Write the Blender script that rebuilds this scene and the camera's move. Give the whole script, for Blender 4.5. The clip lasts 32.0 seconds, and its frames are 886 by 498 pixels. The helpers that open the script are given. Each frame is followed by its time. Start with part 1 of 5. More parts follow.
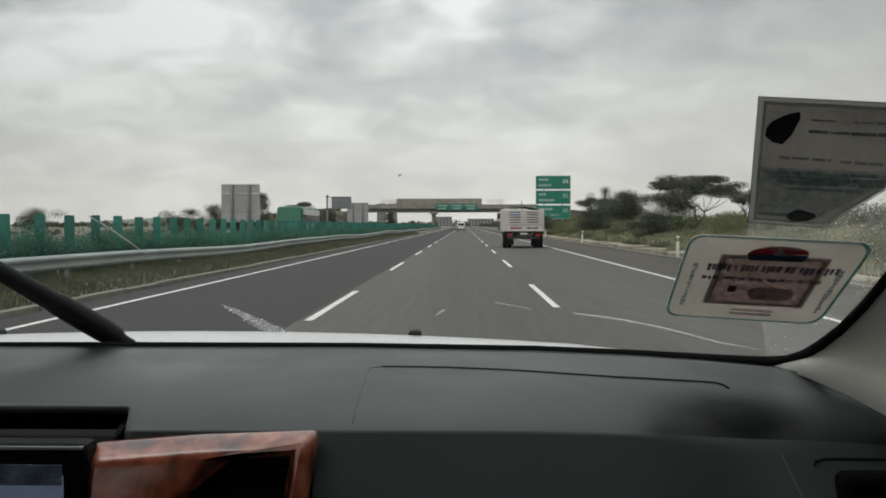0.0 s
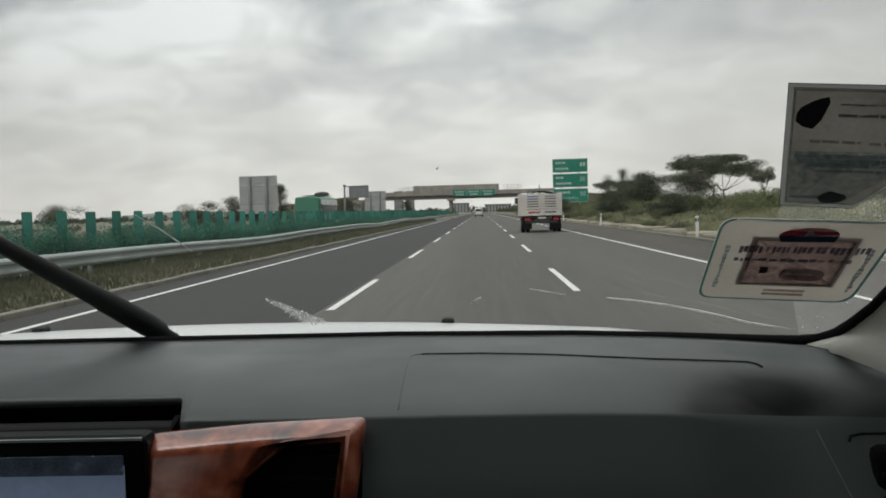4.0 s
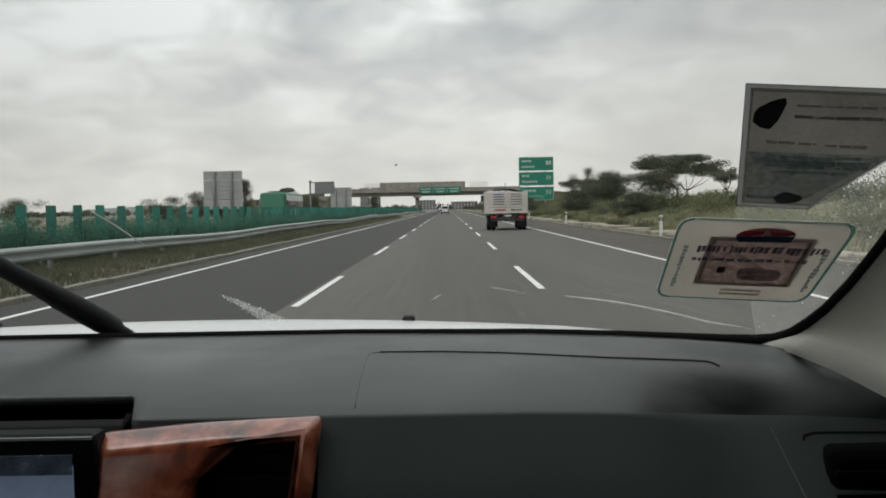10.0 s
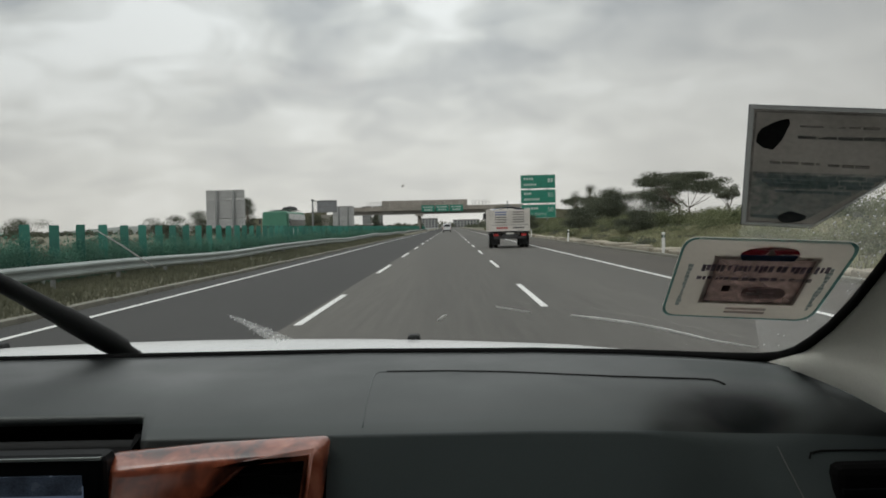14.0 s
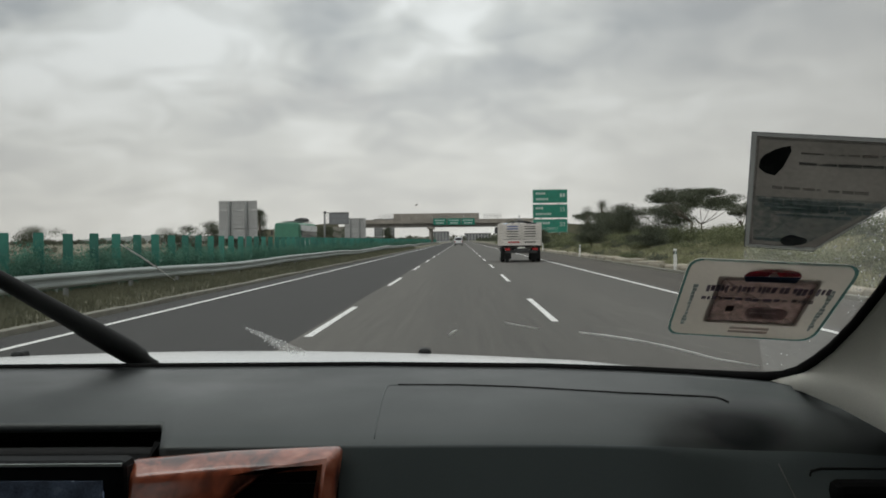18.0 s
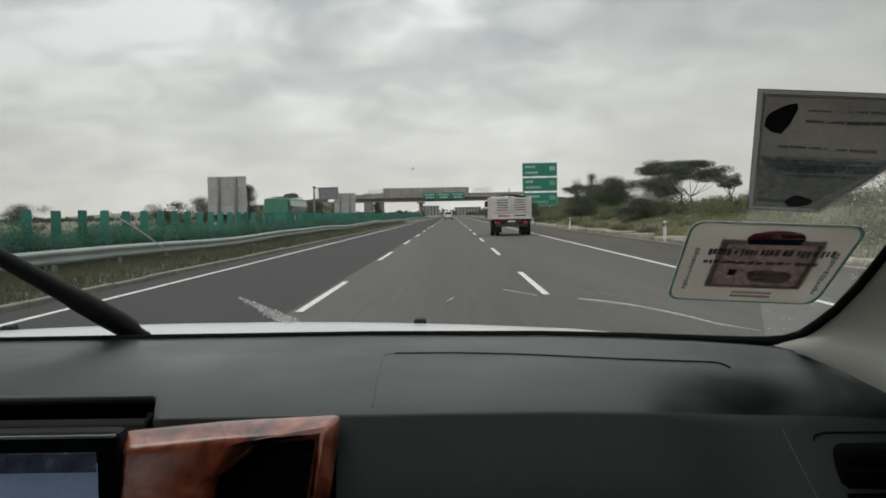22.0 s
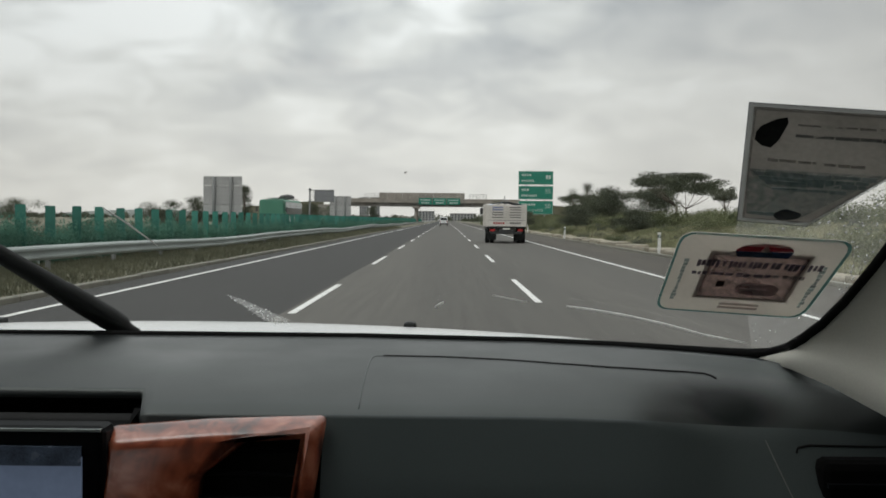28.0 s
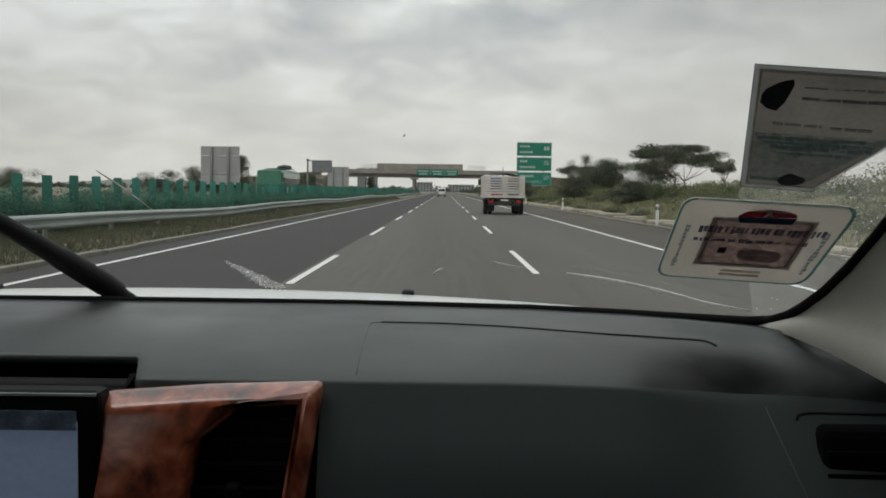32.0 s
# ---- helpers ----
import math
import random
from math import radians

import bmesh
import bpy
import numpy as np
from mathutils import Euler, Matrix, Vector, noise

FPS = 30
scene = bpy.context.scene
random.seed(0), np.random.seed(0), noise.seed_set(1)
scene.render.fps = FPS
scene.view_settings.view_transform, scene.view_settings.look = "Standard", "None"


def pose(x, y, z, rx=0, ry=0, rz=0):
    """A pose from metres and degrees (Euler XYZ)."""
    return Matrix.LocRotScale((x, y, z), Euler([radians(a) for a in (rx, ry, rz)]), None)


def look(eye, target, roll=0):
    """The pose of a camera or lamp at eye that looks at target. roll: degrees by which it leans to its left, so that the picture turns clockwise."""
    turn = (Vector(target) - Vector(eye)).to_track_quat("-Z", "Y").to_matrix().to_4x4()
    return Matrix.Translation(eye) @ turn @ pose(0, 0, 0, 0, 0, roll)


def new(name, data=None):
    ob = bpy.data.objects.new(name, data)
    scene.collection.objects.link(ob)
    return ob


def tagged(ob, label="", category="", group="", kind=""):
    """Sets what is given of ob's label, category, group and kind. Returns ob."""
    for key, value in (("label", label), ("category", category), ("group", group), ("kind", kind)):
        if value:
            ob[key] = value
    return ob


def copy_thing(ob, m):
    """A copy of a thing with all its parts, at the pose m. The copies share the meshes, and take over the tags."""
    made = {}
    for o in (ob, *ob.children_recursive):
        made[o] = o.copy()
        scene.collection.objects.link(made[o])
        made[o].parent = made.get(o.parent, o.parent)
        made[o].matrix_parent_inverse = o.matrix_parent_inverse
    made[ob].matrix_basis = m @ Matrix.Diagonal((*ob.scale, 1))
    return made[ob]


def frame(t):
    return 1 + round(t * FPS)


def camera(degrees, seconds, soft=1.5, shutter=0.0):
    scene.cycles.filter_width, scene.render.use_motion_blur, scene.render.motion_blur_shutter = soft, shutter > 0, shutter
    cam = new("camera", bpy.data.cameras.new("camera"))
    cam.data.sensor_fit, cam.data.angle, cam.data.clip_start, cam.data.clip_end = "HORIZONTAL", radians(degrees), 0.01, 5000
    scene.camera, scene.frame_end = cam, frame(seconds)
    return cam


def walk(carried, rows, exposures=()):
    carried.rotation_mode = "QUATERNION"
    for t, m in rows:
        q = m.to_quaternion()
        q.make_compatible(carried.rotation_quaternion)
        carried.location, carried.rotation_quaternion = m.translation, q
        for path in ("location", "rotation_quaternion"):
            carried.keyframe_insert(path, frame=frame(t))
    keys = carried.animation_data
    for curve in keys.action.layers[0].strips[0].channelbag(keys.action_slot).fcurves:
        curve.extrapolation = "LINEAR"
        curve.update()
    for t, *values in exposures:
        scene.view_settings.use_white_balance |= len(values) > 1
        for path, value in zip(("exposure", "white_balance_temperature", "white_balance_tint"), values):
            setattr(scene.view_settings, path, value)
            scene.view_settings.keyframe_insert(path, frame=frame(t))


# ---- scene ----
cam = camera(50.4, 32.0, soft=1.75)
# seconds, place in metres, then pitch, heading and lean in degrees
PATH = [
    (0, 0.0205, 0.0384, 1.3621, -1.445, 1.272, 0.063), (0.5, 0.0093, 0.0308, 1.3651, -2.635, 1.423, 1.786),
    (1, 0.0057, 0.0301, 1.3582, -3.190, 0.852, 0.925), (1.5, 0.0061, 0.0202, 1.3611, -2.163, 1.641, 0.547),
    (2, 0.0073, 0.0141, 1.3651, -2.191, 2.015, 1.153), (2.5, 0.0083, 0.0101, 1.3654, -2.088, 2.363, 1.646),
    (4.5, 0.0023, 0.0139, 1.3669, -2.306, 2.391, 1.571), (5, 0.0032, 0.0115, 1.3673, -2.389, 2.112, 1.802),
    (5.5, 0.0025, 0.0133, 1.3664, -2.586, 2.296, 1.891), (6, 0.0002, 0.0135, 1.3637, -2.581, 1.923, 1.712),
    (6.5, 0.0008, 0.0113, 1.3667, -2.525, 1.723, 1.774), (7, 0.0040, 0.0128, 1.3624, -2.489, 1.868, 1.594),
    (7.5, 0.0032, 0.0122, 1.3645, -2.955, 2.784, 1.917), (8, -0.0022, 0.0119, 1.3660, -3.028, 2.071, 1.617),
    (8.5, -0.0046, 0.0089, 1.3672, -3.077, 1.746, 1.782), (9, 0.0044, 0.0154, 1.3604, -3.150, 1.723, 1.187),
    (9.5, 0.0095, 0.0163, 1.3643, -2.993, 1.279, 1.237), (10, 0.0098, 0.0201, 1.3663, -2.474, 0.325, 1.087),
    (10.5, 0.0057, 0.0138, 1.3672, -1.077, 0.375, 1.809), (11, 0.0087, 0.0077, 1.3694, -0.205, 0.484, 1.700),
    (11.5, 0.0068, 0.0084, 1.3688, -0.345, 0.832, 1.917), (12, 0.0070, 0.0075, 1.3677, -0.400, 0.611, 1.590),
    (12.5, 0.0076, 0.0089, 1.3654, -0.503, 0.747, 1.193), (13, 0.0069, 0.0145, 1.3645, -1.858, 0.571, 0.986),
    (13.5, 0.0046, 0.0139, 1.3692, -1.608, 0.329, 1.344), (15.5, 0.0137, 0.0108, 1.3645, -1.199, 1.101, 1.207),
    (16, 0.0067, 0.0037, 1.3669, -1.286, 1.616, 2.142), (16.5, 0.0023, 0.0206, 1.3582, -3.543, 2.034, 0.505),
    (17, -0.0010, 0.0003, 1.3692, -0.462, -0.082, 1.180), (17.5, 0.0086, 0.0048, 1.3616, -1.778, 0.859, 0.636),
    (18, 0.0059, -0.0131, 1.3729, -0.555, 1.114, 0.563), (18.5, -0.0029, -0.0033, 1.3740, -0.740, 0.356, 0.408),
    (19, 0.0024, -0.0060, 1.3719, -0.764, 0.498, 0.716), (19.5, -0.0004, -0.0017, 1.3731, -1.117, 0.375, 1.103),
    (20, -0.0031, -0.0023, 1.3718, -1.691, 0.411, 1.355), (20.5, 0.0089, 0.0010, 1.3680, -1.515, 0.193, 0.657),
    (21, 0.0042, -0.0031, 1.3686, -1.302, 0.351, 0.814), (21.5, 0.0016, 0.0012, 1.3617, -1.380, 0.399, 0.793),
    (22, -0.0014, 0.0047, 1.3642, -2.126, 0.536, 1.043), (22.5, 0.0051, 0.0036, 1.3620, -2.348, 0.827, 0.418),
    (23, 0.0130, -0.0116, 1.3775, 0.282, 1.992, 1.371), (23.5, 0.0114, -0.0015, 1.3737, -0.854, 0.981, 0.861),
    (24, 0.0061, 0.0012, 1.3662, -1.105, 0.835, 0.860), (24.5, 0.0074, 0.0026, 1.3637, -1.135, 0.734, 0.833),
    (25, 0.0070, 0.0048, 1.3651, -1.618, 0.535, 0.436), (25.5, 0.0030, 0.0069, 1.3608, -1.676, 0.287, 0.339),
    (27.5, 0.0068, 0.0010, 1.3656, -2.039, 0.048, -0.595), (28, 0.0022, 0.0008, 1.3627, -1.780, 0.190, -0.527),
    (28.5, -0.0016, -0.0001, 1.3646, -2.235, 0.098, -0.259), (29, -0.0022, -0.0050, 1.3674, -1.825, 0.214, -0.402),
    (29.5, 0.0068, -0.0012, 1.3659, -1.820, -0.009, -0.498), (30, 0.0015, 0.0056, 1.3628, -2.385, -0.532, -0.635),
    (30.5, 0.0082, 0.0009, 1.3654, -2.428, -0.107, -0.513), (31, 0.0031, 0.0050, 1.3614, -2.422, -0.330, -0.508),
    (31.5, 0.0053, 0.0032, 1.3624, -2.530, 0.097, -0.536), (32, 0.0013, 0.0112, 1.3565, -3.526, 0.040, -0.749),
]
walk(cam, [(t, pose(x, y, z, 90 + p, 0, h) @ pose(0, 0, 0, 0, 0, -r)) for t, x, y, z, p, h, r in PATH],
     exposures=[(0.0, 0.0), (2.0, 0.05), (5.0, 0.07), (8.0, 0.09), (9.0, 0.06), (10.0, 0.06), (11.0, -0.13), (12.0, -0.18), (13.0, -0.03), (16.0, -0.08), (18.0, -0.10), (21.0, -0.03), (23.0, 0.01), (24.0, 0.09), (25.0, 0.12), (28.0, 0.08), (30.0, 0.0), (32.0, -0.05)])

# ---------------------------------------------------------------- sky and light
world = bpy.data.worlds.new("overcast_sky")
scene.world = world
world.use_nodes = True
wn, wl = world.node_tree.nodes, world.node_tree.links
wn.clear()


def wnode(kind, **values):
    n = wn.new(kind)
    for k, v in values.items():
        n.inputs[k].default_value = v
    return n


def wmath(op, a, b=None):
    n = wn.new("ShaderNodeMath")
    n.operation = op
    for i, v in enumerate((a, b)):
        if v is None:
            continue
        if isinstance(v, (int, float)):
            n.inputs[i].default_value = v
        else:
            wl.new(v, n.inputs[i])
    return n.outputs[0]


def wramp(fac, stops):
    n = wn.new("ShaderNodeValToRGB")
    while len(n.color_ramp.elements) < len(stops):
        n.color_ramp.elements.new(0.5)
    for e, (p, c) in zip(n.color_ramp.elements, stops):
        e.position, e.color = p, (*c, 1)
    wl.new(fac, n.inputs[0])
    return n.outputs[0]


def wmix(kind, fac, a, b):
    n = wn.new("ShaderNodeMix")
    n.data_type, n.blend_type = "RGBA", kind
    for i, v in ((0, fac), (6, a), (7, b)):
        if isinstance(v, (int, float)):
            n.inputs[i].default_value = v
        elif isinstance(v, tuple):
            n.inputs[i].default_value = (*v, 1)
        else:
            wl.new(v, n.inputs[i])
    return n.outputs[2]


coords = wn.new("ShaderNodeTexCoord")
axes = wn.new("ShaderNodeSeparateXYZ")
wl.new(coords.outputs["Generated"], axes.inputs[0])
lift = wmath("ADD", wmath("MAXIMUM", axes.outputs[2], 0.0), 0.30)
flat = wn.new("ShaderNodeCombineXYZ")
wl.new(wmath("DIVIDE", axes.outputs[0], lift), flat.inputs[0])
wl.new(wmath("DIVIDE", axes.outputs[1], lift), flat.inputs[1])
flat.inputs[2].default_value = 3.7
big = wnode("ShaderNodeTexNoise", Scale=1.9, Detail=5.0, Roughness=0.48, Distortion=0.5)
wl.new(flat.outputs[0], big.inputs["Vector"])
fine = wnode("ShaderNodeTexNoise", Scale=5.2, Detail=6.0, Roughness=0.52, Distortion=0.6)
wl.new(flat.outputs[0], fine.inputs["Vector"])
cover = wmath("ADD", wmath("MULTIPLY", big.outputs["Fac"], 0.62), wmath("MULTIPLY", fine.outputs["Fac"], 0.38))
clouds = wramp(cover, [(0.37, (0.40, 0.43, 0.455)), (0.45, (0.54, 0.568, 0.575)), (0.52, (0.70, 0.725, 0.71)), (0.62, (0.93, 0.96, 0.95))])
# a smoother veil hides the clouds towards the right
veil = wmath("MULTIPLY", wmath("MINIMUM", wmath("MAXIMUM", wmath("SUBTRACT", axes.outputs[0], 0.05), 0.0), 0.5), 1.7)
clouds = wmix("MIX", veil, clouds, (0.70, 0.70, 0.675))
# thin warm band near the horizon, brighter cover overhead
band = wramp(axes.outputs[2], [(0.0, (1, 1, 1)), (0.07, (0.82, 0.82, 0.82)), (0.22, (0, 0, 0)), (1.0, (0, 0, 0))])
clouds = wmix("MIX", wmath("MULTIPLY", band, 0.74), clouds, (0.765, 0.745, 0.695))
overhead = wmath("ADD", 1.0, wmath("MULTIPLY", wmath("MAXIMUM", wmath("SUBTRACT", axes.outputs[2], 0.28), 0.0), 1.7))
sky = wn.new("ShaderNodeTexSky")
sky.sky_type, sky.sun_disc = "NISHITA", False
sky.sun_elevation, sky.sun_rotation = radians(52), radians(-40)
sky_dim = wn.new("ShaderNodeVectorMath")
sky_dim.operation = "SCALE"
sky_dim.inputs["Scale"].default_value = 0.1
wl.new(sky.outputs[0], sky_dim.inputs[0])
cloud_light = wn.new("ShaderNodeVectorMath")
cloud_light.operation = "SCALE"
wl.new(clouds, cloud_light.inputs[0])
wl.new(overhead, cloud_light.inputs["Scale"])
# the cover thickens towards both sides of the road
side = wmath("MULTIPLY", wmath("MINIMUM", wmath("MAXIMUM", wmath("SUBTRACT", axes.outputs[0], 0.02), 0.0), 0.5), 0.62)
thick = wn.new("ShaderNodeVectorMath")
thick.operation = "SCALE"
wl.new(cloud_light.outputs[0], thick.inputs[0])
left = wmath("MULTIPLY", wmath("MINIMUM", wmath("MAXIMUM", wmath("SUBTRACT", wmath("MULTIPLY", axes.outputs[0], -1.0), 0.08), 0.0), 0.4), 0.45)
wl.new(wmath("SUBTRACT", wmath("SUBTRACT", 1.0, side), left), thick.inputs["Scale"])
mixed = wmix("MIX", 0.97, sky_dim.outputs[0], thick.outputs[0])
back = wn.new("ShaderNodeBackground")
back.inputs["Strength"].default_value = 1.0
wl.new(mixed, back.inputs["Color"])
wout = wn.new("ShaderNodeOutputWorld")
wl.new(back.outputs[0], wout.inputs["Surface"])

sun_data = bpy.data.lights.new("sun", "SUN")
sun_data.energy, sun_data.angle, sun_data.color = 0.85, radians(40), (1.0, 0.97, 0.93)
sun = new("sun", sun_data)
sun.matrix_world = look((0, 0, 60), (28, 22, 14))

# ---------------------------------------------------------------- materials


def mat(name, colour, rough=0.7, vary=0.25, scale=6.0, bump=0.0, bump_scale=60.0, metal=0.0, second=None, island=0.0,
        per_object=0.0, stretch=(1, 1, 1), spec=0.5, through_light=0.0, glow=0.0, fine=None, gloss_vary=0.1):
    """A procedural surface: broad and fine changes of colour, changes of gloss, and relief."""
    m = bpy.data.materials.new(name)
    m.use_nodes = True
    n, l = m.node_tree.nodes, m.node_tree.links
    bsdf = n["Principled BSDF"]
    tc = n.new("ShaderNodeTexCoord")
    mp = n.new("ShaderNodeMapping")
    mp.inputs["Scale"].default_value = stretch
    l.new(tc.outputs["Object"], mp.inputs[0])
    broad = n.new("ShaderNodeTexNoise")
    broad.inputs["Scale"].default_value, broad.inputs["Detail"].default_value = scale, 6
    l.new(mp.outputs[0], broad.inputs["Vector"])
    grain = n.new("ShaderNodeTexNoise")
    grain.inputs["Scale"].default_value, grain.inputs["Detail"].default_value = fine or scale * 14, 4
    l.new(mp.outputs[0], grain.inputs["Vector"])
    fac = n.new("ShaderNodeMath")
    fac.operation = "MULTIPLY_ADD"
    l.new(broad.outputs["Fac"], fac.inputs[0])
    fac.inputs[1].default_value = 0.65
    part_fac = n.new("ShaderNodeMath")
    part_fac.operation = "MULTIPLY"
    l.new(grain.outputs["Fac"], part_fac.inputs[0])
    part_fac.inputs[1].default_value = 0.35
    l.new(part_fac.outputs[0], fac.inputs[2])
    ramp = n.new("ShaderNodeValToRGB")
    a = [max(0.0, c * (1 - vary)) for c in colour]
    b = [min(1.0, c * (1 + vary)) for c in (second or colour)]
    ramp.color_ramp.elements[0].position, ramp.color_ramp.elements[0].color = 0.34, (*a, 1)
    ramp.color_ramp.elements[1].position, ramp.color_ramp.elements[1].color = 0.66, (*b, 1)
    l.new(fac.outputs[0], ramp.inputs[0])
    col = ramp.outputs[0]
    for amount, kind in ((island, "island"), (per_object, "object")):
        if amount:
            src = n.new("ShaderNodeNewGeometry").outputs["Random Per Island"] if kind == "island" else n.new("ShaderNodeObjectInfo").outputs["Random"]
            hsv = n.new("ShaderNodeHueSaturation")
            val = n.new("ShaderNodeMapRange")
            val.inputs["To Min"].default_value, val.inputs["To Max"].default_value = 1 - amount, 1 + amount
            l.new(src, val.inputs["Value"])
            l.new(val.outputs[0], hsv.inputs["Value"])
            l.new(col, hsv.inputs["Color"])
            col = hsv.outputs[0]
    l.new(col, bsdf.inputs["Base Color"])
    rr = n.new("ShaderNodeMapRange")
    rr.inputs["To Min"].default_value, rr.inputs["To Max"].default_value = max(0.02, rough - gloss_vary), min(1.0, rough + gloss_vary)
    l.new(broad.outputs["Fac"], rr.inputs["Value"])
    l.new(rr.outputs[0], bsdf.inputs["Roughness"])
    bsdf.inputs["Metallic"].default_value = metal
    bsdf.inputs["Specular IOR Level"].default_value = spec
    if bump:
        bn = n.new("ShaderNodeTexNoise")
        bn.inputs["Scale"].default_value, bn.inputs["Detail"].default_value = bump_scale, 3
        l.new(tc.outputs["Object"], bn.inputs["Vector"])
        bp = n.new("ShaderNodeBump")
        bp.inputs["Strength"].default_value, bp.inputs["Distance"].default_value = bump, 0.02
        l.new(bn.outputs["Fac"], bp.inputs["Height"])
        l.new(bp.outputs[0], bsdf.inputs["Normal"])
    if through_light:
        tr = n.new("ShaderNodeBsdfTranslucent")
        l.new(col, tr.inputs["Color"])
        mx = n.new("ShaderNodeMixShader")
        mx.inputs[0].default_value = through_light
        l.new(bsdf.outputs[0], mx.inputs[1])
        l.new(tr.outputs[0], mx.inputs[2])
        l.new(mx.outputs[0], n["Material Output"].inputs["Surface"])
    if glow:
        l.new(col, bsdf.inputs["Emission Color"])
        bsdf.inputs["Emission Strength"].default_value = glow
    return m


def glass_mat(name, tint=(0.985, 0.99, 0.987), gloss=0.05, share=0.02):
    m = bpy.data.materials.new(name)
    m.use_nodes = True
    n, l = m.node_tree.nodes, m.node_tree.links
    n.remove(n["Principled BSDF"])
    clear = n.new("ShaderNodeBsdfTransparent")
    clear.inputs[0].default_value = (*tint, 1)
    shine = n.new("ShaderNodeBsdfGlossy")
    shine.inputs["Roughness"].default_value = gloss
    mx = n.new("ShaderNodeMixShader")
    mx.inputs[0].default_value = share
    l.new(clear.outputs[0], mx.inputs[1])
    l.new(shine.outputs[0], mx.inputs[2])
    l.new(mx.outputs[0], n["Material Output"].inputs["Surface"])
    return m


def film_mat(name, share):
    """A thin wet film: clear, with a little daylight scattered through it."""
    m = bpy.data.materials.new(name)
    m.use_nodes = True
    n, l = m.node_tree.nodes, m.node_tree.links
    n.remove(n["Principled BSDF"])
    clear = n.new("ShaderNodeBsdfTransparent")
    pale = n.new("ShaderNodeBsdfTranslucent")
    pale.inputs[0].default_value = (0.92, 0.92, 0.90, 1)
    tc = n.new("ShaderNodeTexCoord")
    nz = n.new("ShaderNodeTexNoise")
    nz.inputs["Scale"].default_value, nz.inputs["Detail"].default_value = 120, 5
    l.new(tc.outputs["Object"], nz.inputs["Vector"])
    k = n.new("ShaderNodeMath")
    k.operation = "MULTIPLY"
    k.inputs[1].default_value = 2 * share
    l.new(nz.outputs["Fac"], k.inputs[0])
    mx = n.new("ShaderNodeMixShader")
    l.new(k.outputs[0], mx.inputs[0])
    l.new(clear.outputs[0], mx.inputs[1])
    l.new(pale.outputs[0], mx.inputs[2])
    l.new(mx.outputs[0], n["Material Output"].inputs["Surface"])
    return m


def water_mat(name):
    m = bpy.data.materials.new(name)
    m.use_nodes = True
    b = m.node_tree.nodes["Principled BSDF"]
    b.inputs["Transmission Weight"].default_value, b.inputs["IOR"].default_value, b.inputs["Roughness"].default_value = 1.0, 1.33, 0.02
    return m


M_ASPHALT = mat("asphalt", (0.088, 0.084, 0.077), 0.8, 0.15, 0.5, 0.3, 90, second=(0.104, 0.099, 0.090), fine=9, stretch=(1, 0.03, 1), spec=0.22)
M_ASPHALT_DARK = mat("asphalt_newer", (0.0455, 0.045, 0.0435), 0.8, 0.15, 0.5, 0.3, 90, fine=9, stretch=(1, 0.03, 1), spec=0.22)
M_SHOULDER = mat("shoulder_asphalt", (0.074, 0.068, 0.060), 0.85, 0.22, 0.5, 0.3, 60, second=(0.080, 0.072, 0.062), fine=12, stretch=(1, 0.15, 1), spec=0.2)
M_ASPHALT_FAR = mat("asphalt_opposite", (0.10, 0.10, 0.10), 0.6, 0.2, 0.4, 0.2, 60)
M_PAINT = mat("road_paint", (0.66, 0.66, 0.64), 0.6, 0.14, 3.0, 0.2, 80)
M_KERB = mat("kerb_concrete", (0.175, 0.17, 0.14), 0.85, 0.22, 2.5, 0.3, 40, per_object=0.12)
M_DITCH = mat("dusty_concrete", (0.25, 0.225, 0.175), 0.9, 0.3, 1.3, 0.4, 20, per_object=0.2)
M_EARTH = mat("ground_earth", (0.110, 0.112, 0.064), 0.95, 0.30, 0.11, 0.6, 6, second=(0.155, 0.145, 0.104), fine=2.2)
M_GRASS = mat("grass_blades", (0.088, 0.096, 0.058), 0.8, 0.22, 0.3, second=(0.124, 0.122, 0.080), island=0.08, through_light=0.25)
M_BANK = mat("bank_grass_blades", (0.21, 0.24, 0.115), 0.85, 0.3, 0.2, second=(0.31, 0.295, 0.19), island=0.12, through_light=0.35)
M_DRY = mat("dry_grass_blades", (0.130, 0.126, 0.086), 0.85, 0.25, 0.3, island=0.15, through_light=0.2)
M_SHRUB = mat("shrub_leaves", (0.085, 0.112, 0.055), 0.8, 0.3, 0.22, second=(0.20, 0.205, 0.120), island=0.14, through_light=0.4, spec=0.2)
M_LEAF = mat("tree_leaves", (0.052, 0.064, 0.038), 0.7, 0.3, 0.6, second=(0.09, 0.10, 0.065), island=0.15, through_light=0.4)
M_MEDIAN = mat("median_leaves", (0.078, 0.192, 0.138), 0.8, 0.22, 0.5, island=0.08, through_light=0.4)
M_LEAF_GREY = mat("grey_green_leaves", (0.100, 0.112, 0.080), 0.8, 0.25, 0.3, second=(0.145, 0.15, 0.115), island=0.12, through_light=0.4, spec=0.2)
M_BARK = mat("bark", (0.11, 0.09, 0.07), 0.9, 0.3, 5, 0.5, 30)
M_RAIL = mat("galvanised_steel", (0.30, 0.335, 0.325), 0.5, 0.16, 1.2, 0.05, 30, metal=0.35, per_object=0.08)
M_GREEN = mat("green_plastic_panel", (0.031, 0.152, 0.118), 0.6, 0.25, 2.5, per_object=0.25, spec=0.35)
M_SIGN = mat("green_sign_face", (0.012, 0.19, 0.13), 0.45, 0.12, 0.8, per_object=0.06)
